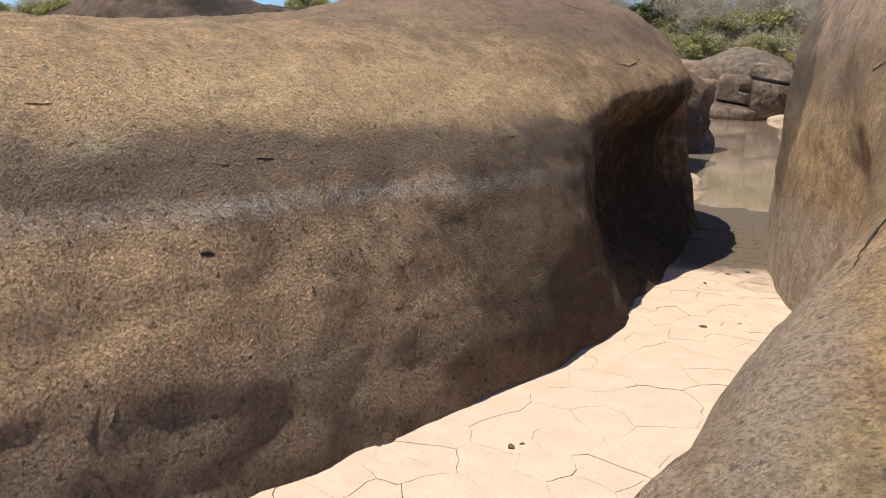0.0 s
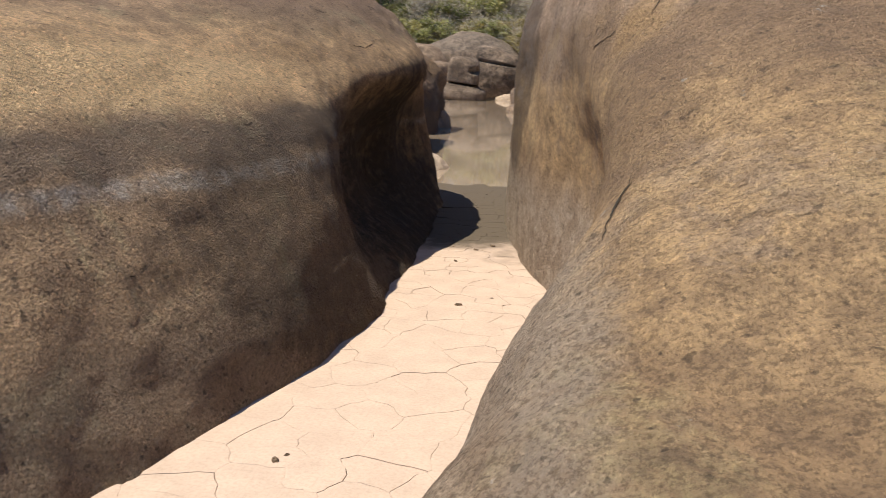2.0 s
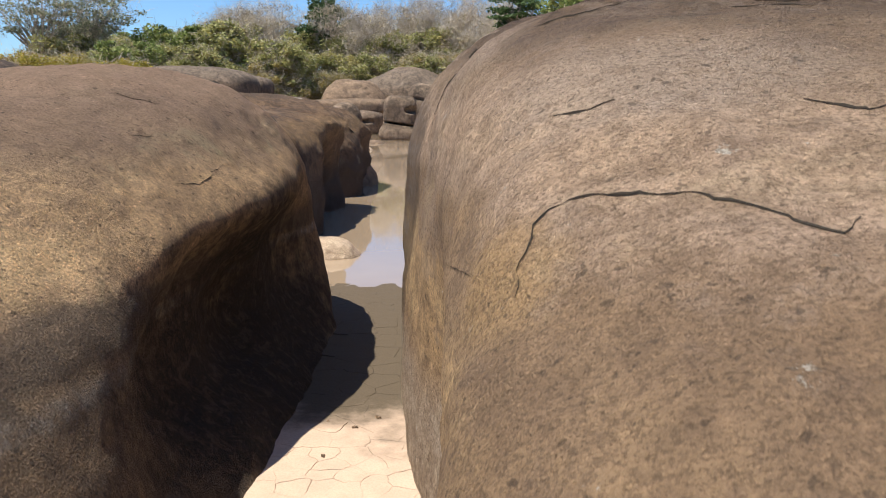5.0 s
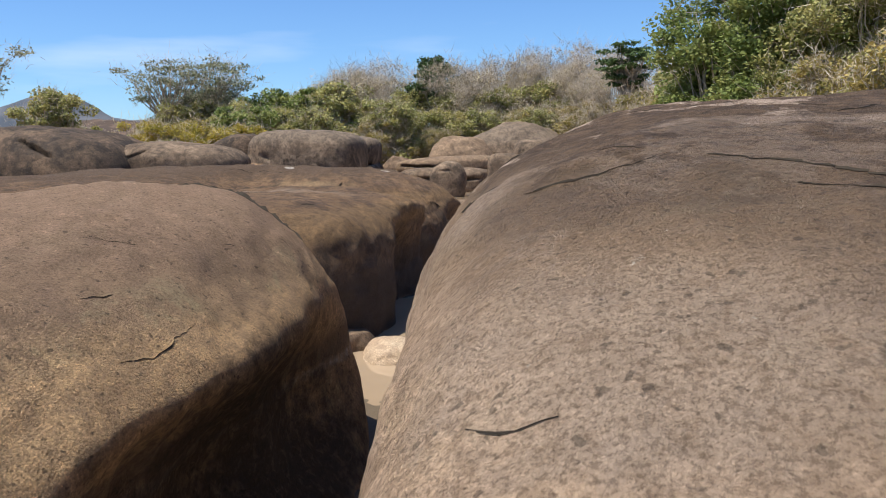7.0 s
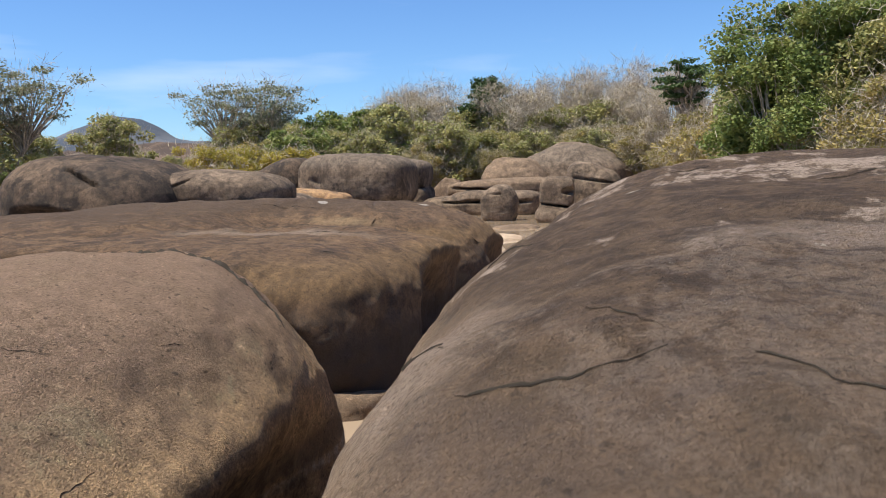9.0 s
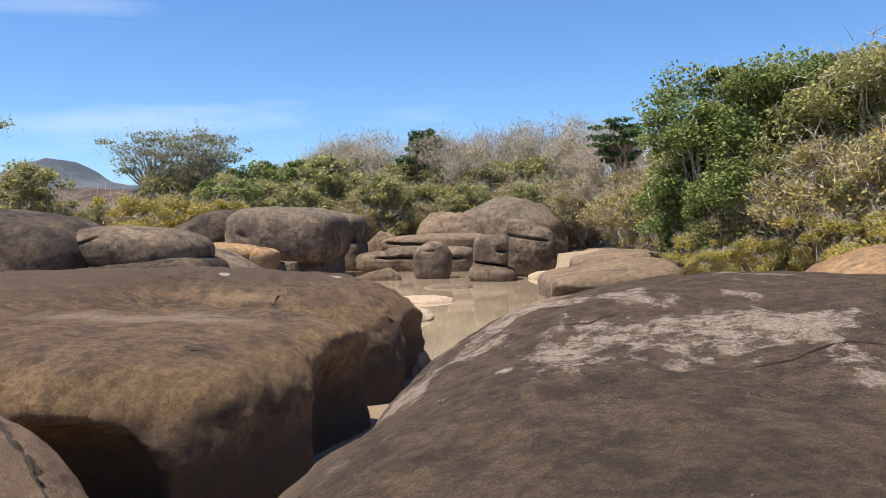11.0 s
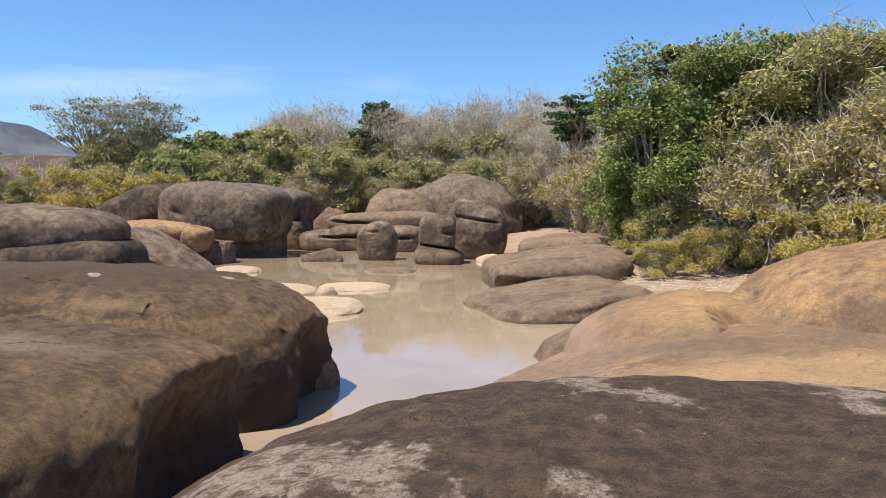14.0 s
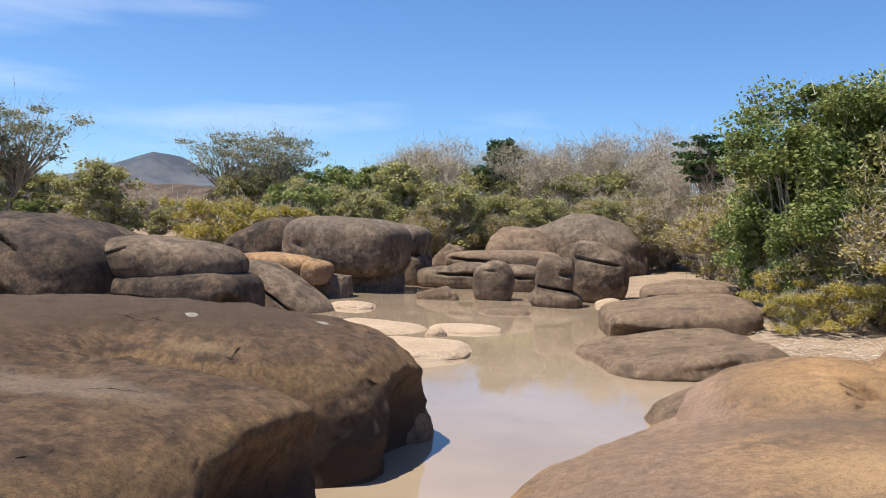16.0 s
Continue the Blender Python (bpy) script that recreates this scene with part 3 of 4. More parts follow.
# stones standing in and round the far pool
TOP = ((0, 0, 1), 0.74)
STONES = [
    ("broad granite dome on the far bank", (-10.4, 83, 0.9), (12.6, 11, 4.9), (0, 2, 0), 2.3, ROCK_FAR, (((-0.5, 0, 0.85), 0.85),)),
    ("reddish rounded boulder before the granite dome", (-13.95, 75.5, 0.5), (6.5, 5.0, 4.0), (0, 0, 0), 2.4, ROCK_TAN, ()),
    ("small pale stone lying in the pool", (-13.9, 53.8, -0.1), (2.5, 1.6, 0.95), (0, 8, 5), 2.4, ROCK_TAN, (((-0.5, 0, 0.8), 0.7),)),
    ("pale boulder under the yellowish layered slab", (-22.9, 47.6, -0.2), (3.0, 2.8, 2.1), (0, 0, 0), 3.0, ROCK_TAN, ()),
    ("flat dark boulder at the water's edge", (-20.2, 51.5, -0.2), (3.0, 2.6, 1.9), (0, 0, 0), 3.4, ROCK_FAR, (TOP,)),
    ("small reddish boulder at the pool's far corner", (-20.9, 75.5, 0.0), (3.4, 2.6, 2.9), (0, 14, 0), 2.8, ROCK_TAN, (((-0.7, 0, 0.6), 0.7),)),
    ("brown boulder behind the pool's far corner", (-24.6, 76.0, 0.2), (4.4, 3.4, 3.6), (0, 0, 0), 3.0, ROCK_FAR, ()),
    ("low pale rounded rock between the boulders", (-15.6, 27.4, -0.1), (4.0, 3.0, 2.0), (0, 0, 0), 2.4, ROCK_PALE, ()),
    ("pale grey rounded rock beside the long boulder", (-17.8, 25.6, -0.1), (4.6, 3.2, 1.95), (0, 8, 0), 2.4, ROCK_TAN, ()),
    ("low pale slab sloping into the pool", (0.8, 36.0, -0.3), (6.4, 6.8, 1.25), (0, -7, 24), 3.6, ROCK_TAN, (((0, 0, 1), 0.72),)),
    ("brown slab lying between flat slabs and bank", (2.2, 48.5, 0.2), (6.0, 5.0, 1.1), (0, -3, -10), 4.0, ROCK_TAN, (TOP,)),
    ("flat pale rock just above the water", (-8.1, 34.0, -0.2), (4.6, 4.6, 0.55), (0, 0, 15), 2.5, ROCK_PALE, (TOP,)),
    ("thin pale rock just above the water", (-8.1, 40.6, -0.15), (3.2, 2.6, 0.36), (0, 0, 10), 2.3, ROCK_PALE, ()),
    ("rounded pale pebble beside the flat rock", (-8.6, 38.2, -0.1), (0.9, 0.8, 0.4), (0, 0, 0), 2.3, ROCK_PALE, ()),
    ("flat pale rock awash in the pool", (-12.0, 39.6, -0.15), (5.0, 3.2, 0.36), (0, 0, -8), 2.4, ROCK_PALE, (TOP,)),
    ("pale flat rock at the shore of the pool", (-16.2, 46.5, -0.15), (2.6, 2.4, 0.4), (0, 0, 0), 2.4, ROCK_PALE, ()),
    ("flat rock awash in the muddy pool", (-8.4, 48.6, -0.12), (2.8, 3.4, 0.26), (0, 0, 0), 2.2, ROCK_TAN, ()),
    ("small pale stone at the foot of the dark boulder", (-3.9, 56.2, -0.1), (1.7, 1.4, 0.5), (0, 0, 0), 2.3, ROCK_PALE, ()),
    ("dark weathered granite boulder beyond the long boulder", (-11.5, 9.8, -0.2), (8.0, 6.5, 3.1), (0, 0, 0), 2.5, ROCK_DARK, ()),
    ("pale wet rock wedged in the gap between boulders", (-3.7, 12.2, -0.15), (1.7, 1.6, 0.55), (0, 8, 20), 2.5, ROCK_TAN, (TOP,)),
    ("small pale rock at the mouth of the dry channel", (-2.35, 11.7, -0.15), (0.9, 1.3, 0.36), (0, 0, 20), 2.4, ROCK_PALE, ()),
]
for k, (label, place, size, turn, power, mat, cuts) in enumerate(STONES):
    boulder("boulder", place, size, turn, power, cuts, seed=20 + k, n=44, material=mat, label=label, group="river boulders", lumps=0.10, grit=0.016)

STACKS = [
    ("upright rounded granite stone standing in the pool", (-11.05, 56.0, 0), (0, 0, 0.8), [((0, 0, 0.9), (1.25, 1.1, 1.25), 3.2, (0, 0, 10)), ((0.15, 0, 1.8), (0.8, 0.9, 0.55), 2.4, FLAT)], [((0.1, -1.2, 1.75), (0.5, 0.3, 0.12), 2, FLAT)], ROCK_FAR),
    ("blocky granite stone tapering upwards in the pool", (-6.85, 54.3, 0), (0, 0, 0.9), [((-0.05, 0, 1.5), (1.1, 1.2, 1.32), 4.5, (0, 3, 6)), ((0.1, -0.15, 0.3), (1.5, 1.4, 0.62), 3.0, (0, 5, 0))],
     [((0.3, -0.9, 0.98), (1.6, 0.9, 0.07), 3, (0, 8, 0)), ((0.9, -0.9, 1.9), (0.5, 0.5, 0.25), 2, FLAT)], ROCK_FAR),
    ("large rounded dark boulder behind the blocky stone", (-4.95, 58.8, 0), (0, 0, 1.7), [((0.1, 0, 1.5), (1.75, 1.7, 1.85), 2.6, FLAT), ((-0.6, 0, 2.85), (1.3, 1.4, 0.95), 2.6, (0, 6, 0))],
     [((0.0, -1.5, 2.5), (1.6, 0.7, 0.1), 2, (0, 9, 0))], ROCK_FAR),
    ("long flat granite slab at the far end of the pool", (-14.2, 65.5, 0), (0, 0, 0.5), [((-2.7, -0.4, 0.55), (2.0, 3.0, 0.85), 3.6, FLAT), ((1.0, 0, 0.7), (3.6, 3.0, 1.1), 5.0, FLAT)], [((0.9, -2.9, 0.95), (3.6, 0.5, 0.1), 4, FLAT)], ROCK_FAR),
    ("upper layer of granite on the long flat slab", (-13.5, 67.6, 1.2), (0, 0, 0.7), [((0, 0, 0.7), (4.3, 2.8, 0.78), 3.6, (0, -2, 3))], [((-1.5, -2.7, 0.7), (2.5, 0.4, 0.08), 4, (0, 3, 0))], ROCK_TAN),
    ("great grey boulder with a rounded flank", (-21.7, 57.4, 0), (0, 0, 2.4), [((0, 0, 2.8), (4.05, 3.5, 1.98), 3.6, (0, 2, 4)), ((0.3, 0.9, 0.5), (3.1, 2.8, 1.6), 3.0, FLAT)],
     [((-2.0, -3.65, 2.9), (0.5, 0.3, 0.22), 2, (0, 20, 0)), ((0.6, -3.7, 0.9), (3.6, 1.2, 0.5), 2.4, FLAT)], ROCK_FAR),
    ("dark grey boulder split off beside the great boulder", (-28.4, 58.0, 0), (0.3, 0, 2.2), [((0.2, 0, 2.4), (2.9, 3.0, 1.75), 3.2, (0, -24, 0)), ((0.6, 0.3, 1.0), (1.9, 2.4, 1.4), 2.6, FLAT)], [((-1.3, -2.95, 2.4), (0.5, 0.3, 0.25), 2, (0, -24, 0))], ROCK_DARK),
    ("yellowish layered rock slab below the great boulder", (-23.0, 50.2, 0.6), (0, 0, 1.0), [((0, 0, 1.0), (2.35, 1.7, 0.85), 3.4, (0, 2, 5)), ((-1.6, 0, 0.5), (1.0, 1.3, 0.8), 2.6, FLAT)],
     [((0.2, -1.6, 0.85), (2.2, 0.4, 0.05), 3, (0, 5, 0)), ((-1.0, -1.2, 1.3), (0.06, 1.2, 0.7), 3, (0, 18, 0))], ROCK_ORANGE),
    ("yellowish end block broken from the layered slab", (-20.15, 50.0, 0.7), (0, 0, 0.8), [((0, 0, 0.75), (0.72, 1.2, 0.72), 3.2, (0, 12, 0))], [], ROCK_ORANGE),
    ("small orange boulder wedged beside the layered slab", (-22.3, 45.6, 0), (0, 0, 0.9), [((0, 0, 0.9), (0.75, 0.9, 1.05), 2.8, (0, 12, 0))], [((0.1, -0.8, 1.1), (0.9, 0.3, 0.06), 2, (0, 14, 0))], ROCK_ORANGE),
    ("leaning pale slab dipping to the pool", (-18.6, 43.6, 0), (0, 0, 0.6), [((0, 0, 0.55), (2.75, 1.6, 1.0), 3.2, (0, 29, -6)), ((-1.2, 0.1, 0.2), (1.3, 1.4, 1.2), 2.6, FLAT)], [((0.2, -1.5, 0.6), (2.4, 0.25, 0.06), 3, (0, 29, 0))], ROCK_FAR),
    ("upright brown boulder at the pool's far corner", (-19.9, 64.4, 0), (0, 0, 1.8), [((0, 0, 3.2), (1.45, 1.6, 1.2), 3.2, (0, 8, 0)), ((0, 0, 1.0), (1.5, 1.6, 1.35), 4.0, FLAT)], [((0, -1.4, 2.25), (1.8, 0.6, 0.09), 3, (0, 4, 0))], ROCK_FAR),
    ("flat brown slab stepping down into the pool", (0.5, 43.6, 0), (0, 0, 0.2), [((0, 0, 0.35), (3.1, 3.6, 1.1), 5.0, (0, -5, 14)), ((0.8, 0.9, 0.6), (2.3, 2.6, 1.1), 4.0, (0, -5, 10))],
     [((-1.4, -3.6, 0.0), (2.2, 0.9, 0.62), 2.4, (0, 0, 14)), ((3.2, -1.0, 0.5), (0.6, 1.5, 0.4), 2.4, FLAT)], ROCK_TAN),
    ("thin flat orange slab on the sandy bank", (0.7, 53.4, 0.3), (0, 0, 0.7), [((0, 0, 0.7), (2.6, 3.0, 0.72), 4.0, (0, -4, 8)), ((0.4, 1.0, 0.9), (1.8, 2.0, 0.65), 3.2, FLAT)], [((2.0, -2.5, 0.55), (0.9, 1.0, 0.28), 2.2, FLAT), ((-0.6, -2.9, 0.7), (2.0, 0.5, 0.06), 3, FLAT)], ROCK_TAN),
    ("flat dark boulder under a rounded stone", (-18.2, 34.6, 0), (0, 0, 0.9), [((0, 0, 0.9), (3.0, 2.3, 1.42), 4.4, (0, -3, 4))], [((0.3, -2.2, 1.25), (2.8, 0.3, 0.06), 3, (0, 2, 0)), ((-0.8, -2.3, 0.7), (2.2, 0.3, 0.07), 3, (0, -3, 0)), ((2.9, -1.3, 0.6), (0.5, 1.2, 0.9), 2.2, FLAT)], ROCK_DARK),
    ("rounded upper stone lying on a flat boulder", (-18.95, 34.8, 2.1), (0, 0, 0.6), [((0, 0, 0.5), (3.1, 2.3, 0.98), 2.7, (0, 3, 6)), ((-0.7, 0, 0.7), (1.9, 1.9, 0.82), 2.6, FLAT)], [((-1.4, -2.3, 0.75), (1.2, 0.3, 0.05), 3, (0, -20, 0))], ROCK_FAR),
    ("great dark rounded boulder on the near bank", (-24.2, 33.6, 0), (0, 0, 1.9), [((0, 0, 1.7), (4.3, 4.0, 2.65), 2.9, (0, 6, 0)), ((1.4, -0.4, 0.9), (2.7, 3.6, 2.0), 2.6, FLAT)],
     [((0.2, -3.9, 1.2), (2.6, 0.7, 0.9), 2.2, (0, 10, 0)), ((1.3, -3.2, 3.3), (1.2, 0.4, 0.1), 2, (0, 22, 0))], ROCK_DARK),
]
for k, (label, place, core, lobes, bites, mat) in enumerate(STACKS):
    carved(label, place, core, lobes, bites, material=mat, seed=70 + k, blend=0.18, rough=(0.07, 0.025), n=48)

# ---- far hill ----


def hill():
    u = np.linspace(0, 1, 160)
    v = np.linspace(0, 1, 20)
    x = -1800 + u * 1700
    ridge = 57 * np.exp(-(((x + 905) / 95) ** 2)) + 46 * np.exp(-(((x + 1060) / 160) ** 2)) + 40 * np.exp(-(((x + 720) / 160) ** 2)) + 18
    co = np.zeros((160, 20, 3))
    co[..., 0] = x[:, None]
    co[..., 1] = 900 + 300 * v[None, :]
    co[..., 2] = (ridge[:, None]) * np.sin(np.clip(v * 0.5, 0, 1) * np.pi)[None, :] + 3 + np.array([[9 * noise.fractal(Vector((a * 0.012, b * 3, 1)), 0.9, 2.1, 5) for b in v] for a in x]) * v[None, :]
    tagged(new("backdrop", grid_mesh("backdrop", co, HILL)), "distant bluish savanna hill beyond the trees", "hill", kind="structure")


hill()


def rise_material():
    m = Nodes("burnt_brown_slope", 1.0)
    c = m.mix(m.ramp(m.noise(0.25, 8, 0.7), 0.42, 0.6), (0.06, 0.044, 0.036), (0.125, 0.088, 0.066))
    return m.done(c)


def rise():
    u, v = np.meshgrid(np.linspace(-1, 1, 90), np.linspace(-1, 1, 30), indexing="ij")
    co = np.stack([-108 + 46 * u, 150 + 22 * v, 8.5 * np.clip(1 - u * u, 0, 1) ** 0.7 * np.clip(1 - v * v, 0, 1)], -1)
    co[..., 2] += 1.6 * fractal(co, 0.09, 31, 5) * np.clip(co[..., 2] / 4, 0, 1) - 0.2 + 2.4
    me = grid_mesh("backdrop", co, rise_material())
    me.flip_normals()
    tagged(new("backdrop", me), "low dark brown rocky rise behind the bushes", "hill", kind="structure")


rise()

# ---- trees ----


def tube(verts, faces, pts, radii, sides=6):
    start = len(verts)
    for k, p in enumerate(pts):
        d = (pts[min(k + 1, len(pts) - 1)] - pts[max(k - 1, 0)]).normalized()
        a = d.orthogonal().normalized()
        b = d.cross(a)
        for s in range(sides):
            t = 2 * math.pi * s / sides
            verts.append(p + (a * math.cos(t) + b * math.sin(t)) * radii[k])
    for k in range(len(pts) - 1):
        for s in range(sides):
            i, j = start + k * sides + s, start + k * sides + (s + 1) % sides
            faces.append((i, j, j + sides, i + sides))


def limb(rng, start, end, bend, steps=5):
    out = []
    for k in range(steps + 1):
        f = k / steps
        p = start.lerp(end, f)
        w = math.sin(f * math.pi) * bend
        out.append(p + Vector((rng.uniform(-w, w), rng.uniform(-w, w), rng.uniform(0, w))))
    return out


def tree(name, label, height, spread, crown_from, leaf_mat, leaves, leaf, clumps, seed, stems=1, flat=1.0, twigs=0, category="tree", widest=0.45, squash=0.8, clump=1.0):
    """Tapered stems with limbs, a crown of many leaf blades in uneven clumps, and bare twigs."""
    rng = random.Random(seed)
    thing = tagged(new(name), label, category, "trees on the banks")
    tv, tf, ends = [], [], []
    for s in range(stems):
        ang = 2 * math.pi * s / stems + rng.random()
        lean = 0 if stems == 1 else spread * 0.25
        fork = Vector((math.cos(ang) * lean, math.sin(ang) * lean, height * crown_from * rng.uniform(0.8, 1.1)))
        base = Vector((math.cos(ang) * lean * 0.2, math.sin(ang) * lean * 0.2, -0.3))
        r = 0.022 * height / math.sqrt(stems) + 0.02
        tube(tv, tf, limb(rng, base, fork, 0.12 * height * 0.3), [r, r * 0.9, r * 0.82, r * 0.75, r * 0.7, r * 0.6], 7)
        for _ in range(max(3, clumps // stems)):
            a, q = rng.uniform(0, 2 * math.pi), math.sqrt(rng.random())
            up = rng.random() ** 0.8
            top = height * (crown_from + (1 - crown_from) * up * flat)
            ring = spread * 0.5 * q * (1 - 0.77 * abs(up - widest)) * rng.uniform(0.75, 1.2)
            end = Vector((fork.x * 0.6 + math.cos(a) * ring, fork.y * 0.6 + math.sin(a) * ring, top * (1 - 0.12 * q * q)))
            tube(tv, tf, limb(rng, fork.lerp(base, rng.uniform(0, 0.35)), end, 0.09 * height * 0.5, 4), [r * 0.5, r * 0.38, r * 0.28, r * 0.2, r * 0.08], 4)
            ends.append(end)
    me = bpy.data.meshes.new("trunk")
    me.from_pydata([tuple(p) for p in tv], [], tf)
    me.materials.append(BARK)
    new("trunk", me).parent = thing
    nr = np.random.RandomState(seed)
    e = np.array([tuple(p) for p in ends])
    pick = nr.randint(0, len(e), leaves)
    size = spread * clump * nr.uniform(0.045, 0.115, len(e))
    off = nr.randn(leaves, 3)
    off /= np.linalg.norm(off, axis=1, keepdims=True) + 1e-6
    off *= (nr.rand(leaves, 1) ** 0.45)
    pos = e[pick] + off * size[pick][:, None] * np.array([1.25, 1.25, squash])
    pos[:, 2] = np.maximum(pos[:, 2], 0.1)
    facing = nr.randn(leaves, 3) * 0.6 + (0, 0, 0.9)
    a = np.cross(facing, nr.randn(leaves, 3))
    a /= np.linalg.norm(a, axis=1, keepdims=True)
    b = np.cross(facing, a)
    b /= np.linalg.norm(b, axis=1, keepdims=True)
    ln = leaf * nr.uniform(0.6, 1.3, (leaves, 1))
    wide = 0.6
    quad = np.stack([pos - a * ln * 0.5, pos + b * ln * wide * 0.5, pos + a * ln * 0.5, pos - b * ln * wide * 0.5], 1).reshape(-1, 3)
    fc = np.arange(leaves * 4).reshape(-1, 4)
    me = bpy.data.meshes.new("crown")
    me.from_pydata(quad.tolist(), [], fc.tolist())
    me.materials.append(leaf_mat)
    new("crown", me).parent = thing
    if twigs:
        pick = nr.randint(0, len(e), twigs)
        p0 = e[pick] + nr.randn(twigs, 3) * spread * 0.05
        d = nr.randn(twigs, 3) * (1, 1, 0.7) + (0, 0, 0.9)
        d /= np.linalg.norm(d, axis=1, keepdims=True)
        p1 = p0 + d * spread * nr.uniform(0.05, 0.13, (twigs, 1))
        w = np.cross(d, nr.randn(twigs, 3))
        w /= np.linalg.norm(w, axis=1, keepdims=True)
        w2 = np.cross(d, w)
        r = 0.004 * spread ** 0.5 + 0.006
        vv = np.stack([p0 + w * r, p0 - w * r * 0.5 + w2 * r * 0.87, p0 - w * r * 0.5 - w2 * r * 0.87, p1], 1).reshape(-1, 3)
        i = np.arange(twigs)[:, None] * 4
        ff = np.concatenate([i + [0, 1, 3], i + [1, 2, 3], i + [2, 0, 3]])
        me = bpy.data.meshes.new("twigs")
        me.from_pydata(vv.tolist(), [], ff.tolist())
        me.materials.append(TWIG)
        tagged(new("twig_tangle", me), kind="stuff").parent = thing
    return thing


def planted(kind, x, y, scale=1.0, turn=0.0, lift=0.0):
    z = float(ground_height(np.array(x), np.array(y))) + lift
    return copy_thing_scaled(kind, pose(x, y, z, 0, 0, turn), scale)


def copy_thing_scaled(kind, m, scale):
    ob = copy_thing(kind, m)
    ob.scale = (scale, scale, scale)
    return ob


def placed(kind, x, y, scale=1.0, turn=0.0):
    kind.matrix_basis = pose(x, y, float(ground_height(np.array(x), np.array(y))), 0, 0, turn)
    kind.scale = (scale, scale, scale)
    return kind


UMBRELLA = tree("tree", "grey-green umbrella-shaped savanna tree among the bushes", 11.5, 12.0, 0.52, LEAF_GREY, 10000, 0.28, 130, 1, stems=2, twigs=1500, widest=0.95, squash=0.4)
BUSH_OLIVE = tree("tree", "olive-green leafy tree in the thicket on the bank", 9.5, 10, 0.1, LEAF_OLIVE, 13000, 0.4, 110, 2, stems=3, twigs=2200)
BUSH_GREEN = tree("tree", "green leafy tree in the thicket on the bank", 9.0, 9.5, 0.1, LEAF_GREEN, 13000, 0.42, 100, 3, stems=2, twigs=1000)
BARE = tree("tree", "bare grey-brown dry-season tree with fine twigs", 11.0, 10, 0.12, LEAF_DRY, 3500, 0.22, 120, 4, stems=3, twigs=9000)
DARK = tree("tree", "round dark green tree rising over the thicket", 11.5, 6.5, 0.5, LEAF_DARK, 12000, 0.34, 90, 5, twigs=100)
SHRUB = tree("bush", "yellow-green shrub on the river bank", 3.2, 5.0, 0.1, LEAF_YELLOW, 12000, 0.13, 50, 6, stems=4, twigs=1200, category="bush")
BIG = tree("tree", "large dense green tree with drooping leaves on the bank", 10.5, 11, 0.1, LEAF_GREEN, 80000, 0.24, 190, 7, stems=2, twigs=600, clump=1.12)
TANGLE = tree("bush", "dry yellowish bush tangled with bare branches", 5.5, 7.0, 0.1, LEAF_TANGLE, 15000, 0.2, 100, 8, stems=4, twigs=4500, category="bush")
OLIVE_BIG = tree("tree", "tall yellowish-green tree on the river bank", 9.5, 10, 0.12, LEAF_OLIVE, 50000, 0.21, 150, 9, stems=3, twigs=2500, clump=1.12)

UMBRELLA_DARK = tree("tree", "dark green flat-topped tree rising behind the thicket", 11.5, 7.0, 0.72, LEAF_DARK, 5000, 0.3, 60, 21, widest=0.95, squash=0.35)

placed(UMBRELLA, -47, 86, 1.05)
placed(UMBRELLA_DARK, 1.0, 76)
placed(BUSH_OLIVE, -30, 88)
placed(BUSH_GREEN, -36, 90)
placed(BARE, -30, 100, 1.12)
placed(DARK, -21.5, 97, 1.1)
placed(SHRUB, 5.2, 40.5, 0.5)
placed(BIG, 8.2, 47)
placed(TANGLE, 3.6, 73)
placed(OLIVE_BIG, 13.5, 43)
rng = random.Random(11)
for x in range(-124, -2, 4):
    for row, y in enumerate((84, 96)):
        kind = rng.choice([BUSH_OLIVE, BUSH_GREEN, BUSH_OLIVE, BUSH_OLIVE, BARE, TANGLE] if row == 0 else [BARE, BARE, BUSH_OLIVE, BUSH_GREEN, BUSH_OLIVE])
        size = rng.uniform(0.72, 0.95) * (0.85 if row == 0 else 1.1)
        if kind is TANGLE:
            size *= 1.4
        if -86 < x < -52:
            size *= 0.5
        planted(kind, x + rng.uniform(-2, 2), y + rng.uniform(-2, 3) + (4 if -22 < x < -2 and row == 0 else 0), size, rng.uniform(0, 360))
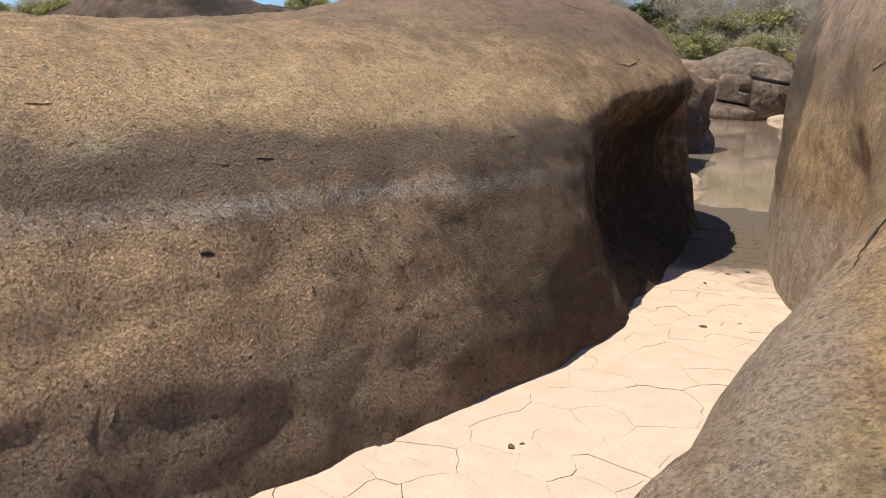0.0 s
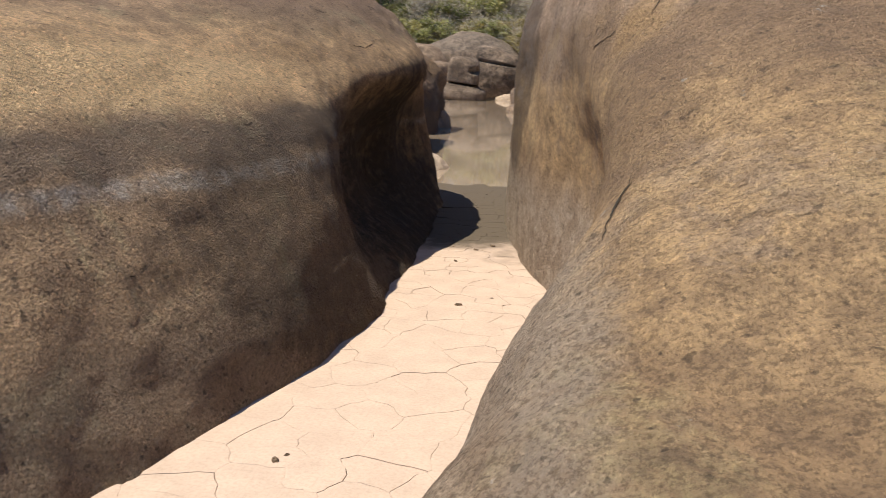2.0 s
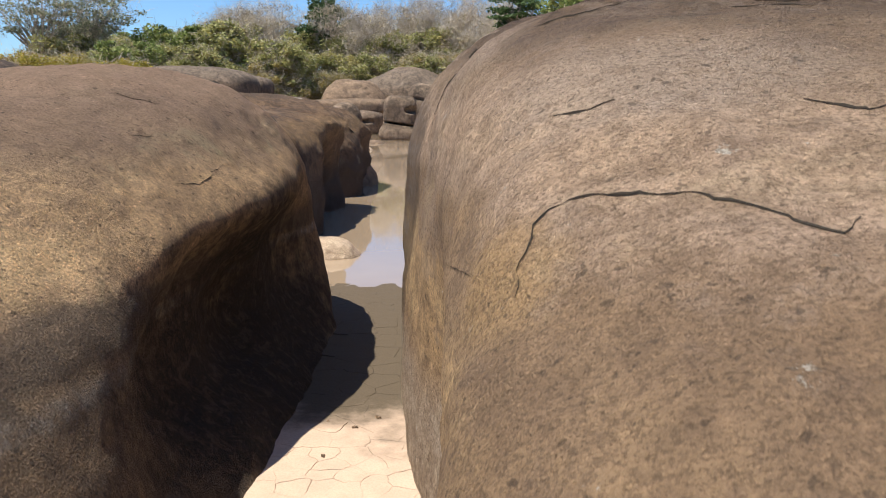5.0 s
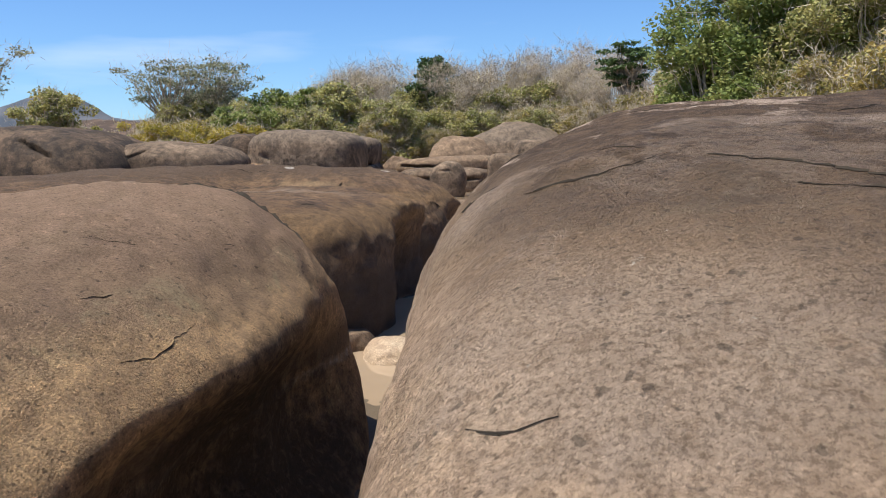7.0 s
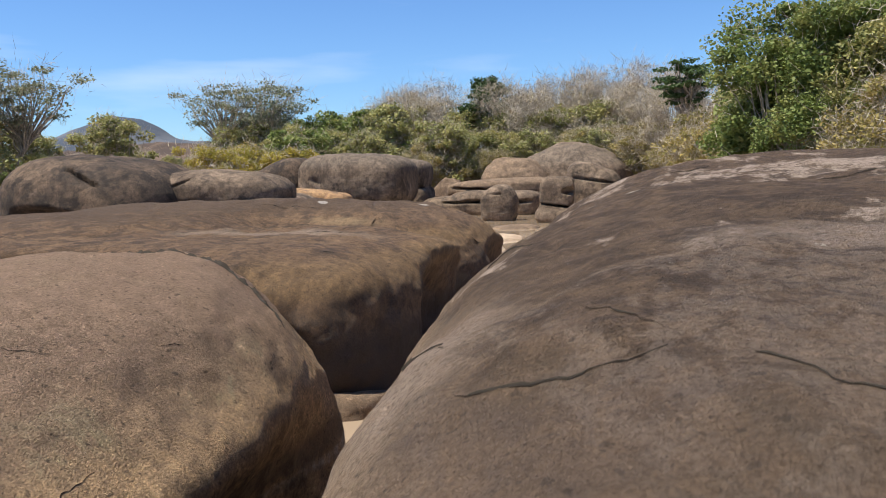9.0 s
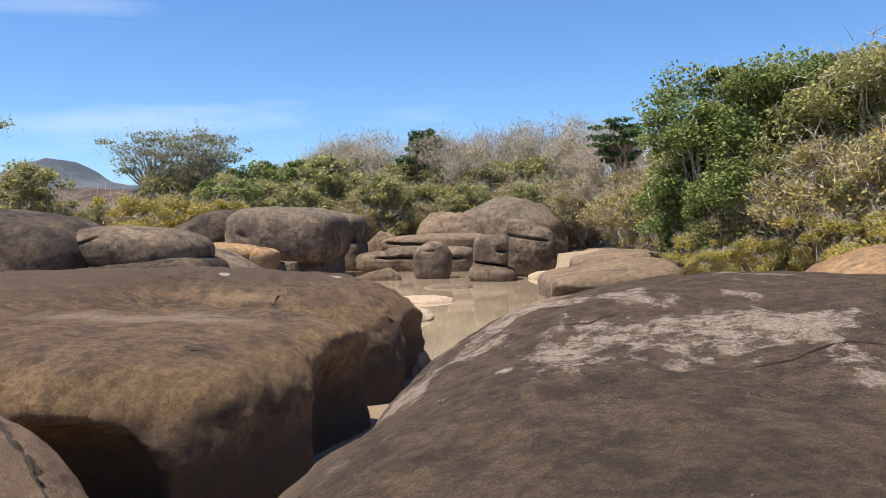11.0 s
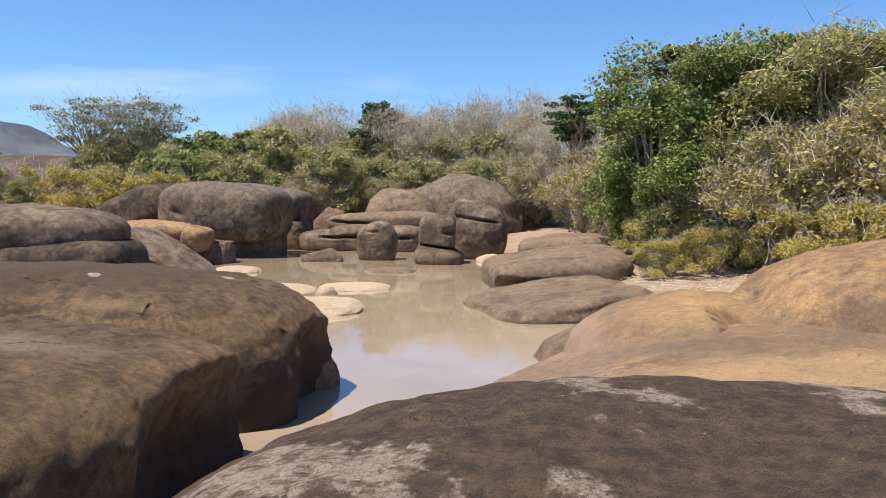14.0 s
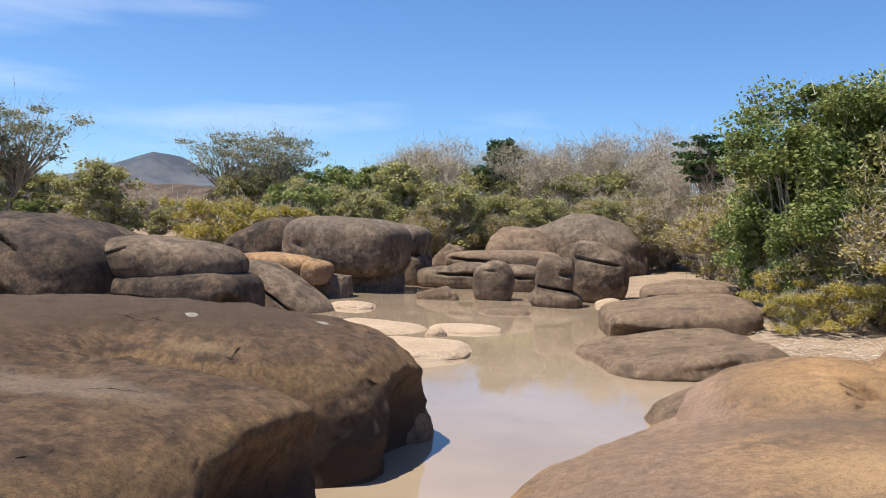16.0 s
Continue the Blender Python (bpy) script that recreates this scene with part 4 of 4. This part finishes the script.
for kind, x, y, s in [(UMBRELLA, -59, 62, 1.05), (BUSH_OLIVE, -45, 60, 0.72), (SHRUB, -36, 62, 1.5), (SHRUB, -31, 64, 1.5), (BUSH_OLIVE, -60, 58, 0.9), 
                      (BARE, 2.0, 84, 1.0), (BARE, -16, 101, 1.1), (BARE, -11, 99, 1.15), (BARE, -6, 97, 1.15), (BARE, -2, 92, 1.05), (TANGLE, -2, 86, 1.2), (BUSH_OLIVE, -8, 94, 0.95),
                      (BUSH_OLIVE, -13, 95, 0.9), (TANGLE, -18, 84, 0.8), (TANGLE, -24, 82, 1.0), (TANGLE, 4.0, 62, 1.0), (TANGLE, 3.0, 67, 1.15), (BARE, 5.5, 70, 0.8), (TANGLE, 5.5, 55, 0.95),
                      (OLIVE_BIG, 10.5, 56, 1.1), (BIG, 15, 53, 1.1), (OLIVE_BIG, 20, 48, 1.1), (TANGLE, 10.0, 41.5, 1.0), (TANGLE, 13.0, 37, 1.1), (SHRUB, 9.3, 37.5, 0.85), (SHRUB, 5.0, 45.5, 0.7),
                      (SHRUB, 7.3, 40.0, 0.6), (SHRUB, 11.2, 34.5, 0.9), (OLIVE_BIG, 18.5, 38, 1.0), (TANGLE, 8.2, 43.5, 0.8), (BIG, 12.5, 47.5, 0.95), (BIG, 21, 34, 0.9), (SHRUB, 14, 32, 0.9),
                      (BUSH_OLIVE, 24, 60, 1.1), (TANGLE, 5.8, 48.5, 0.75), (TANGLE, 7.2, 44.8, 0.7), (TANGLE, 12.0, 42.5, 0.85), (SHRUB, 6.2, 43.0, 0.6), (BIG, 7.0, 45.2, 0.55), (OLIVE_BIG, 9.6, 43.6, 0.6), (BIG, 5.6, 50.0, 0.6), (BUSH_GREEN, 15, 62, 1.2), (BUSH_OLIVE, 8, 66, 1.0), (BUSH_OLIVE, -70, 66, 1.0), (BUSH_GREEN, -34, 72, 0.7), (BUSH_OLIVE, -28, 74, 0.7)]:
    planted(kind, x, y, s, rng.uniform(0, 360))


# ---- cracks and flakes in the near rocks ----


def crevice_material():
    m = Nodes("dark_crevice", 0.95)
    return m.done(m.mix(m.noise(30), (0.02, 0.016, 0.013), (0.05, 0.04, 0.03)))


CREVICE = crevice_material()


def crack(rock, tree_of, places, width, lip, seed, name="crack"):
    """A crooked open joint over a rock's skin: a dark cleft with a raised worn lip along one side."""
    cr = random.Random(seed)
    pts = [Vector(p) - rock.location for p in places]
    line = []
    for a, b in zip(pts, pts[1:]):
        steps = max(2, int((b - a).length / 0.025))
        line += [a.lerp(b, k / steps) for k in range(steps)]
    line.append(pts[-1])
    line = [p + Vector((noise.noise(p * 9 + Vector((seed, 0, 0))), noise.noise(p * 9 + Vector((0, seed, 0))), 0)) * 0.03 + Vector((noise.noise(p * 31 + Vector((seed, 0, 0))), noise.noise(p * 31 + Vector((0, seed, 0))), 0)) * 0.012 for p in line]
    verts, faces, mats = [], [], []
    n = len(line)
    for k, p in enumerate(line):
        spot, up, _, _ = tree_of.find_nearest(p)
        if up.z < 0 and spot.z > 0.5:
            up = -up
        along = (line[min(k + 1, n - 1)] - line[max(k - 1, 0)]).normalized()
        side = up.cross(along).normalized()
        f = math.sin(math.pi * (k + 0.3) / (n - 0.4)) ** 0.5 * (0.55 + 0.9 * noise.noise(p * 14 + Vector((seed, 5, 0)))) * cr.uniform(0.85, 1.15)
        f = max(f, 0.08)
        w, h = width * f * 0.36, lip * f * 0.45
        for off, rise in ((-w * 0.75, 0.003), (0, 0.0035), (0.0, h + 0.003), (w * 0.9, h * 0.8 + 0.002), (w * 6 + 0.03, -0.006)):
            verts.append(tuple(spot + side * off + up * rise))
    for k in range(n - 1):
        for j in range(4):
            i = k * 5 + j
            faces.append((i, i + 1, i + 6, i + 5))
            mats.append(1 if j < 2 else 0)
    me = bpy.data.meshes.new(name)
    me.from_pydata(verts, [], faces)
    me.materials.append(rock.data.materials[0]), me.materials.append(CREVICE)
    me.polygons.foreach_set("material_index", mats)
    me.polygons.foreach_set("use_smooth", [True] * len(faces))
    ob = new(name, me)
    ob.parent = rock
    return ob


def skin(rock):
    me = rock.data
    return BVHTree.FromPolygons([v.co for v in me.vertices], [tuple(p.vertices) for p in me.polygons])


R_CRACKS = [
    (((0.44, 1.40, 1.75), (0.46, 1.49, 1.83), (0.52, 1.63, 1.94), (0.67, 1.59, 1.99), (0.86, 1.46, 2.01), (0.97, 1.37, 2.0), (1.08, 1.23, 1.98), (1.16, 1.14, 1.97), (1.23, 1.18, 2.0)), 0.014, 0.022),
    (((0.62, 2.26, 2.16), (0.68, 2.22, 2.17), (0.8, 2.21, 2.2)), 0.02, 0.02),
    (((0.1, 6.0, 2.6), (0.25, 5.9, 2.7), (0.42, 5.7, 2.75)), 0.025, 0.02),
    (((-0.03, 4.76, 2.16), (0.22, 4.56, 2.38), (0.46, 4.08, 2.48)), 0.02, 0.025),
    (((0.62, 3.66, 2.48), (0.74, 3.63, 2.51), (0.84, 3.63, 2.54), (1.01, 3.72, 2.6)), 0.02, 0.025),
    (((1.19, 3.63, 2.58), (1.29, 3.5, 2.58), (1.55, 3.35, 2.56), (1.75, 3.1, 2.53)), 0.022, 0.022),
    (((0.17, -0.08, 1.1), (0.2, 0.04, 1.15), (0.24, 0.16, 1.18), (0.28, 0.28, 1.23)), 0.014, 0.012),
    (((0.83, 3.99, 2.61), (0.92, 3.9, 2.62), (0.98, 3.81, 2.62)), 0.015, 0.015),
    (((0.93, 7.72, 3.09), (1.05, 7.73, 3.11), (1.13, 7.83, 3.13), (1.24, 7.96, 3.15)), 0.02, 0.015),
    (((1.41, 3.27, 2.54), (1.5, 3.12, 2.52), (1.7, 3.0, 2.51)), 0.016, 0.02),
    (((0.21, 2.14, 1.69), (0.3, 1.68, 1.75)), 0.014, 0.014),
    (((1.9, 5.2, 2.9), (2.3, 5.5, 2.95), (2.8, 5.5, 3.0)), 0.02, 0.02),
    (((1.75, 6.9, 3.1), (2.2, 7.3, 3.12), (2.6, 7.2, 3.14)), 0.018, 0.018),
    (((1.3, 1.9, 2.3), (1.45, 1.75, 2.28), (1.6, 1.78, 2.3)), 0.014, 0.014),
]
A_CRACKS = [
    (((-1.45, 1.4, 0.8), (-1.44, 1.43, 0.79)), 0.05, 0.008),
    (((-1.62, 0.6, 0.7), (-1.6, 0.64, 0.7)), 0.05, 0.008),
    (((-2.1, -0.3, 0.75), (-2.09, -0.25, 0.74)), 0.05, 0.008),
    (((-1.75, 2.1, 1.2), (-1.74, 2.17, 1.2)), 0.05, 0.01),
    (((-1.72, 4.35, 1.73), (-1.64, 4.52, 1.71), (-1.64, 4.96, 1.79)), 0.016, 0.02),
    (((-4.2, 8.2, 2.6), (-3.5, 8.05, 2.6), (-2.9, 7.95, 2.5), (-2.3, 7.75, 2.4), (-1.8, 7.4, 2.1)), 0.04, 0.09),
    (((-1.97, -0.9, 0.5), (-1.92, -0.82, 0.45)), 0.09, 0.012),
    (((-2.75, -0.47, 1.37), (-2.74, -0.36, 1.37)), 0.022, 0.012),
    (((-2.24, 0.0, 1.14), (-2.22, 0.08, 1.14)), 0.022, 0.01),
    (((-2.19, 0.25, 1.15), (-2.17, 0.33, 1.15)), 0.018, 0.01),
    (((-2.13, 4.55, 2.02), (-2.05, 4.79, 2.0)), 0.012, 0.014),
    (((-2.03, 6.04, 2.1), (-2.0, 6.14, 2.08)), 0.02, 0.012),
    (((-2.6, 5.3, 2.2), (-2.3, 5.45, 2.18)), 0.014, 0.014),
]
B_CRACKS = [
    (((-4.9, 17.4, 2.1), (-4.75, 17.4, 2.1)), 0.12, 0.02),
    (((-3.4, 20.2, 1.8), (-3.35, 20.35, 1.75)), 0.12, 0.02),
    (((-7.6, 17.2, 2.2), (-6.6, 17.5, 2.25), (-5.9, 17.4, 2.2)), 0.08, 0.03),
    (((-9.0, 19.5, 2.5), (-7.8, 19.8, 2.55), (-6.9, 19.6, 2.5)), 0.06, 0.03),
    (((-4.6, 13.1, 1.0), (-4.2, 13.2, 0.95)), 0.1, 0.03),
    (((-4.25, 13.0, 1.52), (-4.06, 13.11, 1.5)), 0.22, 0.03),
    (((-5.85, 18.69, 2.39), (-5.62, 18.63, 2.38)), 0.18, 0.03),
    (((-5.6, 15.3, 2.14), (-5.1, 15.5, 2.14), (-4.7, 15.63, 2.15)), 0.03, 0.02),
]
O_CRACKS = [
    (((4.3, 21.6, 2.35), (4.4, 21.2, 2.2), (4.53, 20.85, 2.0), (4.7, 20.5, 1.6)), 0.09, 0.05),
    (((5.4, 20.4, 2.0), (6.1, 20.1, 1.9), (6.6, 20.0, 1.8)), 0.06, 0.04),
]
for rock, rows in ((rock_r, R_CRACKS), (rock_a, A_CRACKS), (rock_b, B_CRACKS), (upper, O_CRACKS)):
    surface = skin(rock)
    for k, (places, width, lip) in enumerate(rows):
        crack(rock, surface, places, width, lip, 3 + k)

# small clods and pebbles on the mud and litter on the bank
rng = random.Random(5)
for x, y, d in [(-0.98, 0.45, 0.03), (-0.95, 0.5, 0.02), (-0.56, 2.87, 0.035), (-0.75, 4.2, 0.03), (-0.63, 4.7, 0.03), (-0.5, 4.9, 0.035), (-0.85, 4.8, 0.02), (-0.35, 3.1, 0.02)]:
    boulder("pebble", (x, y, float(mud_level(y)) - 0.004), (d * 1.6, d, d * 0.55), (0, 0, rng.uniform(0, 180)), 2.2, (), lumps=0.35, seed=rng.randint(1, 99), n=9, material=ROCK_TAN,
            label="small dark clod lying on the dried mud", group="clods on the mud", category="pebble")


def litter():
    nr = np.random.RandomState(8)
    n = 9000
    x, y = nr.uniform(1.0, 12, n), nr.uniform(27, 66, n)
    keep = pool(x, y) > 0.5
    x, y = x[keep], y[keep]
    n = len(x)
    z = ground_height(x, y) + nr.uniform(0.0, 0.12, n)
    a = nr.uniform(0, 6.28, n)
    ln = nr.uniform(0.08, 0.5, n)
    d = np.stack([np.cos(a), np.sin(a), nr.uniform(-0.25, 0.4, n)], -1) * ln[:, None]
    p = np.stack([x, y, z], -1)
    w = np.stack([-np.sin(a), np.cos(a), 0 * a], -1) * 0.012
    up = np.array([0, 0, 0.014])
    v = np.stack([p - w, p + w, p + up, p + d], 1).reshape(-1, 3)
    i = np.arange(n)[:, None] * 4
    f = np.concatenate([i + [0, 1, 3], i + [1, 2, 3], i + [2, 0, 3]])
    me = bpy.data.meshes.new("litter")
    me.from_pydata(v.tolist(), [], f.tolist())
    me.materials.append(TWIG)
    tagged(new("litter", me), "dry twigs and leaf litter strewn over the bank", "litter", kind="stuff")


litter()

# ---- plates of dried mud ----


def clipped(poly, mid, normal):
    out = []
    for k, p in enumerate(poly):
        q = poly[(k + 1) % len(poly)]
        dp, dq = (p - mid).dot(normal), (q - mid).dot(normal)
        if dp <= 0:
            out.append(p)
        if dp * dq < 0:
            out.append(p + (q - p) * (dp / (dp - dq)))
    return out


def mud_plates(parent):
    pr = random.Random(21)
    seeds = []
    y = -2.2
    while y < 9.7:
        step = 0.17 + 0.09 * (0.5 + 0.5 * math.sin(y * 1.3))
        x = -2.3 + pr.uniform(0, 0.2)
        while x < 0.5:
            seeds.append(Vector((x + pr.uniform(-0.1, 0.1), y + pr.uniform(-0.1, 0.1), 0)))
            x += step * 1.12
        y += step
    made = 0
    for c in seeds:
        lo = np.interp(c.y, [-2.5, 0, 1.2, 2.5, 7, 9.7], [-2.2, -1.65, -1.3, -1.2, -1.3, -2.3])
        hi = np.interp(c.y, [-2.5, 0, 2, 3, 4.3, 9.7], [-0.2, 0.0, 0.22, 0.22, 0.0, -0.3])
        if not lo < c.x < hi or made > 420:
            continue
        poly = [c + Vector(v) for v in ((-0.3, -0.3, 0), (0.3, -0.3, 0), (0.3, 0.3, 0), (-0.3, 0.3, 0))]
        for o in seeds:
            d = o - c
            if 0 < d.length < 0.6:
                poly = clipped(poly, c + d * 0.5, d.normalized())
        if len(poly) < 3:
            continue
        ring = []
        gap = pr.choice((0.0002, 0.0004, 0.0008, 0.0015, 0.0032))
        for k, p in enumerate(poly):
            q = poly[(k + 1) % len(poly)]
            for f in (0.0, 0.25, 0.5, 0.75):
                w = p.lerp(q, f)
                w = w + Vector((noise.noise(w * 9), noise.noise(w * 9 + Vector((7, 3, 1))), 0)) * 0.03 + Vector((noise.noise(w * 31), noise.noise(w * 31 + Vector((2, 8, 1))), 0)) * 0.012
                ring.append(w - (w - c).normalized() * gap)
        lift = float(mud_level(c.y)) + pr.uniform(-0.0015, 0.0015)
        n = len(ring)
        verts = [(p.x - c.x, p.y - c.y, -0.0008) for p in ring] + [((p.x - c.x) * 0.93, (p.y - c.y) * 0.93, 0.0) for p in ring]
        verts += [(p.x - c.x, p.y - c.y, -0.02) for p in ring] + [(0, 0, 0.001)]
        faces = [(k, (k + 1) % n, n + (k + 1) % n, n + k) for k in range(n)]
        faces += [(2 * n + k, 2 * n + (k + 1) % n, (k + 1) % n, k) for k in range(n)]
        faces += [(n + k, n + (k + 1) % n, 3 * n) for k in range(n)]
        me = bpy.data.meshes.new("mud_plate")
        me.from_pydata(verts, [], faces)
        me.materials.append(MUD)
        ob = new("mud_plate", me)
        ob.location = (c.x, c.y, lift)
        ob.parent = parent
        made += 1


mud_plates(mud_floor)
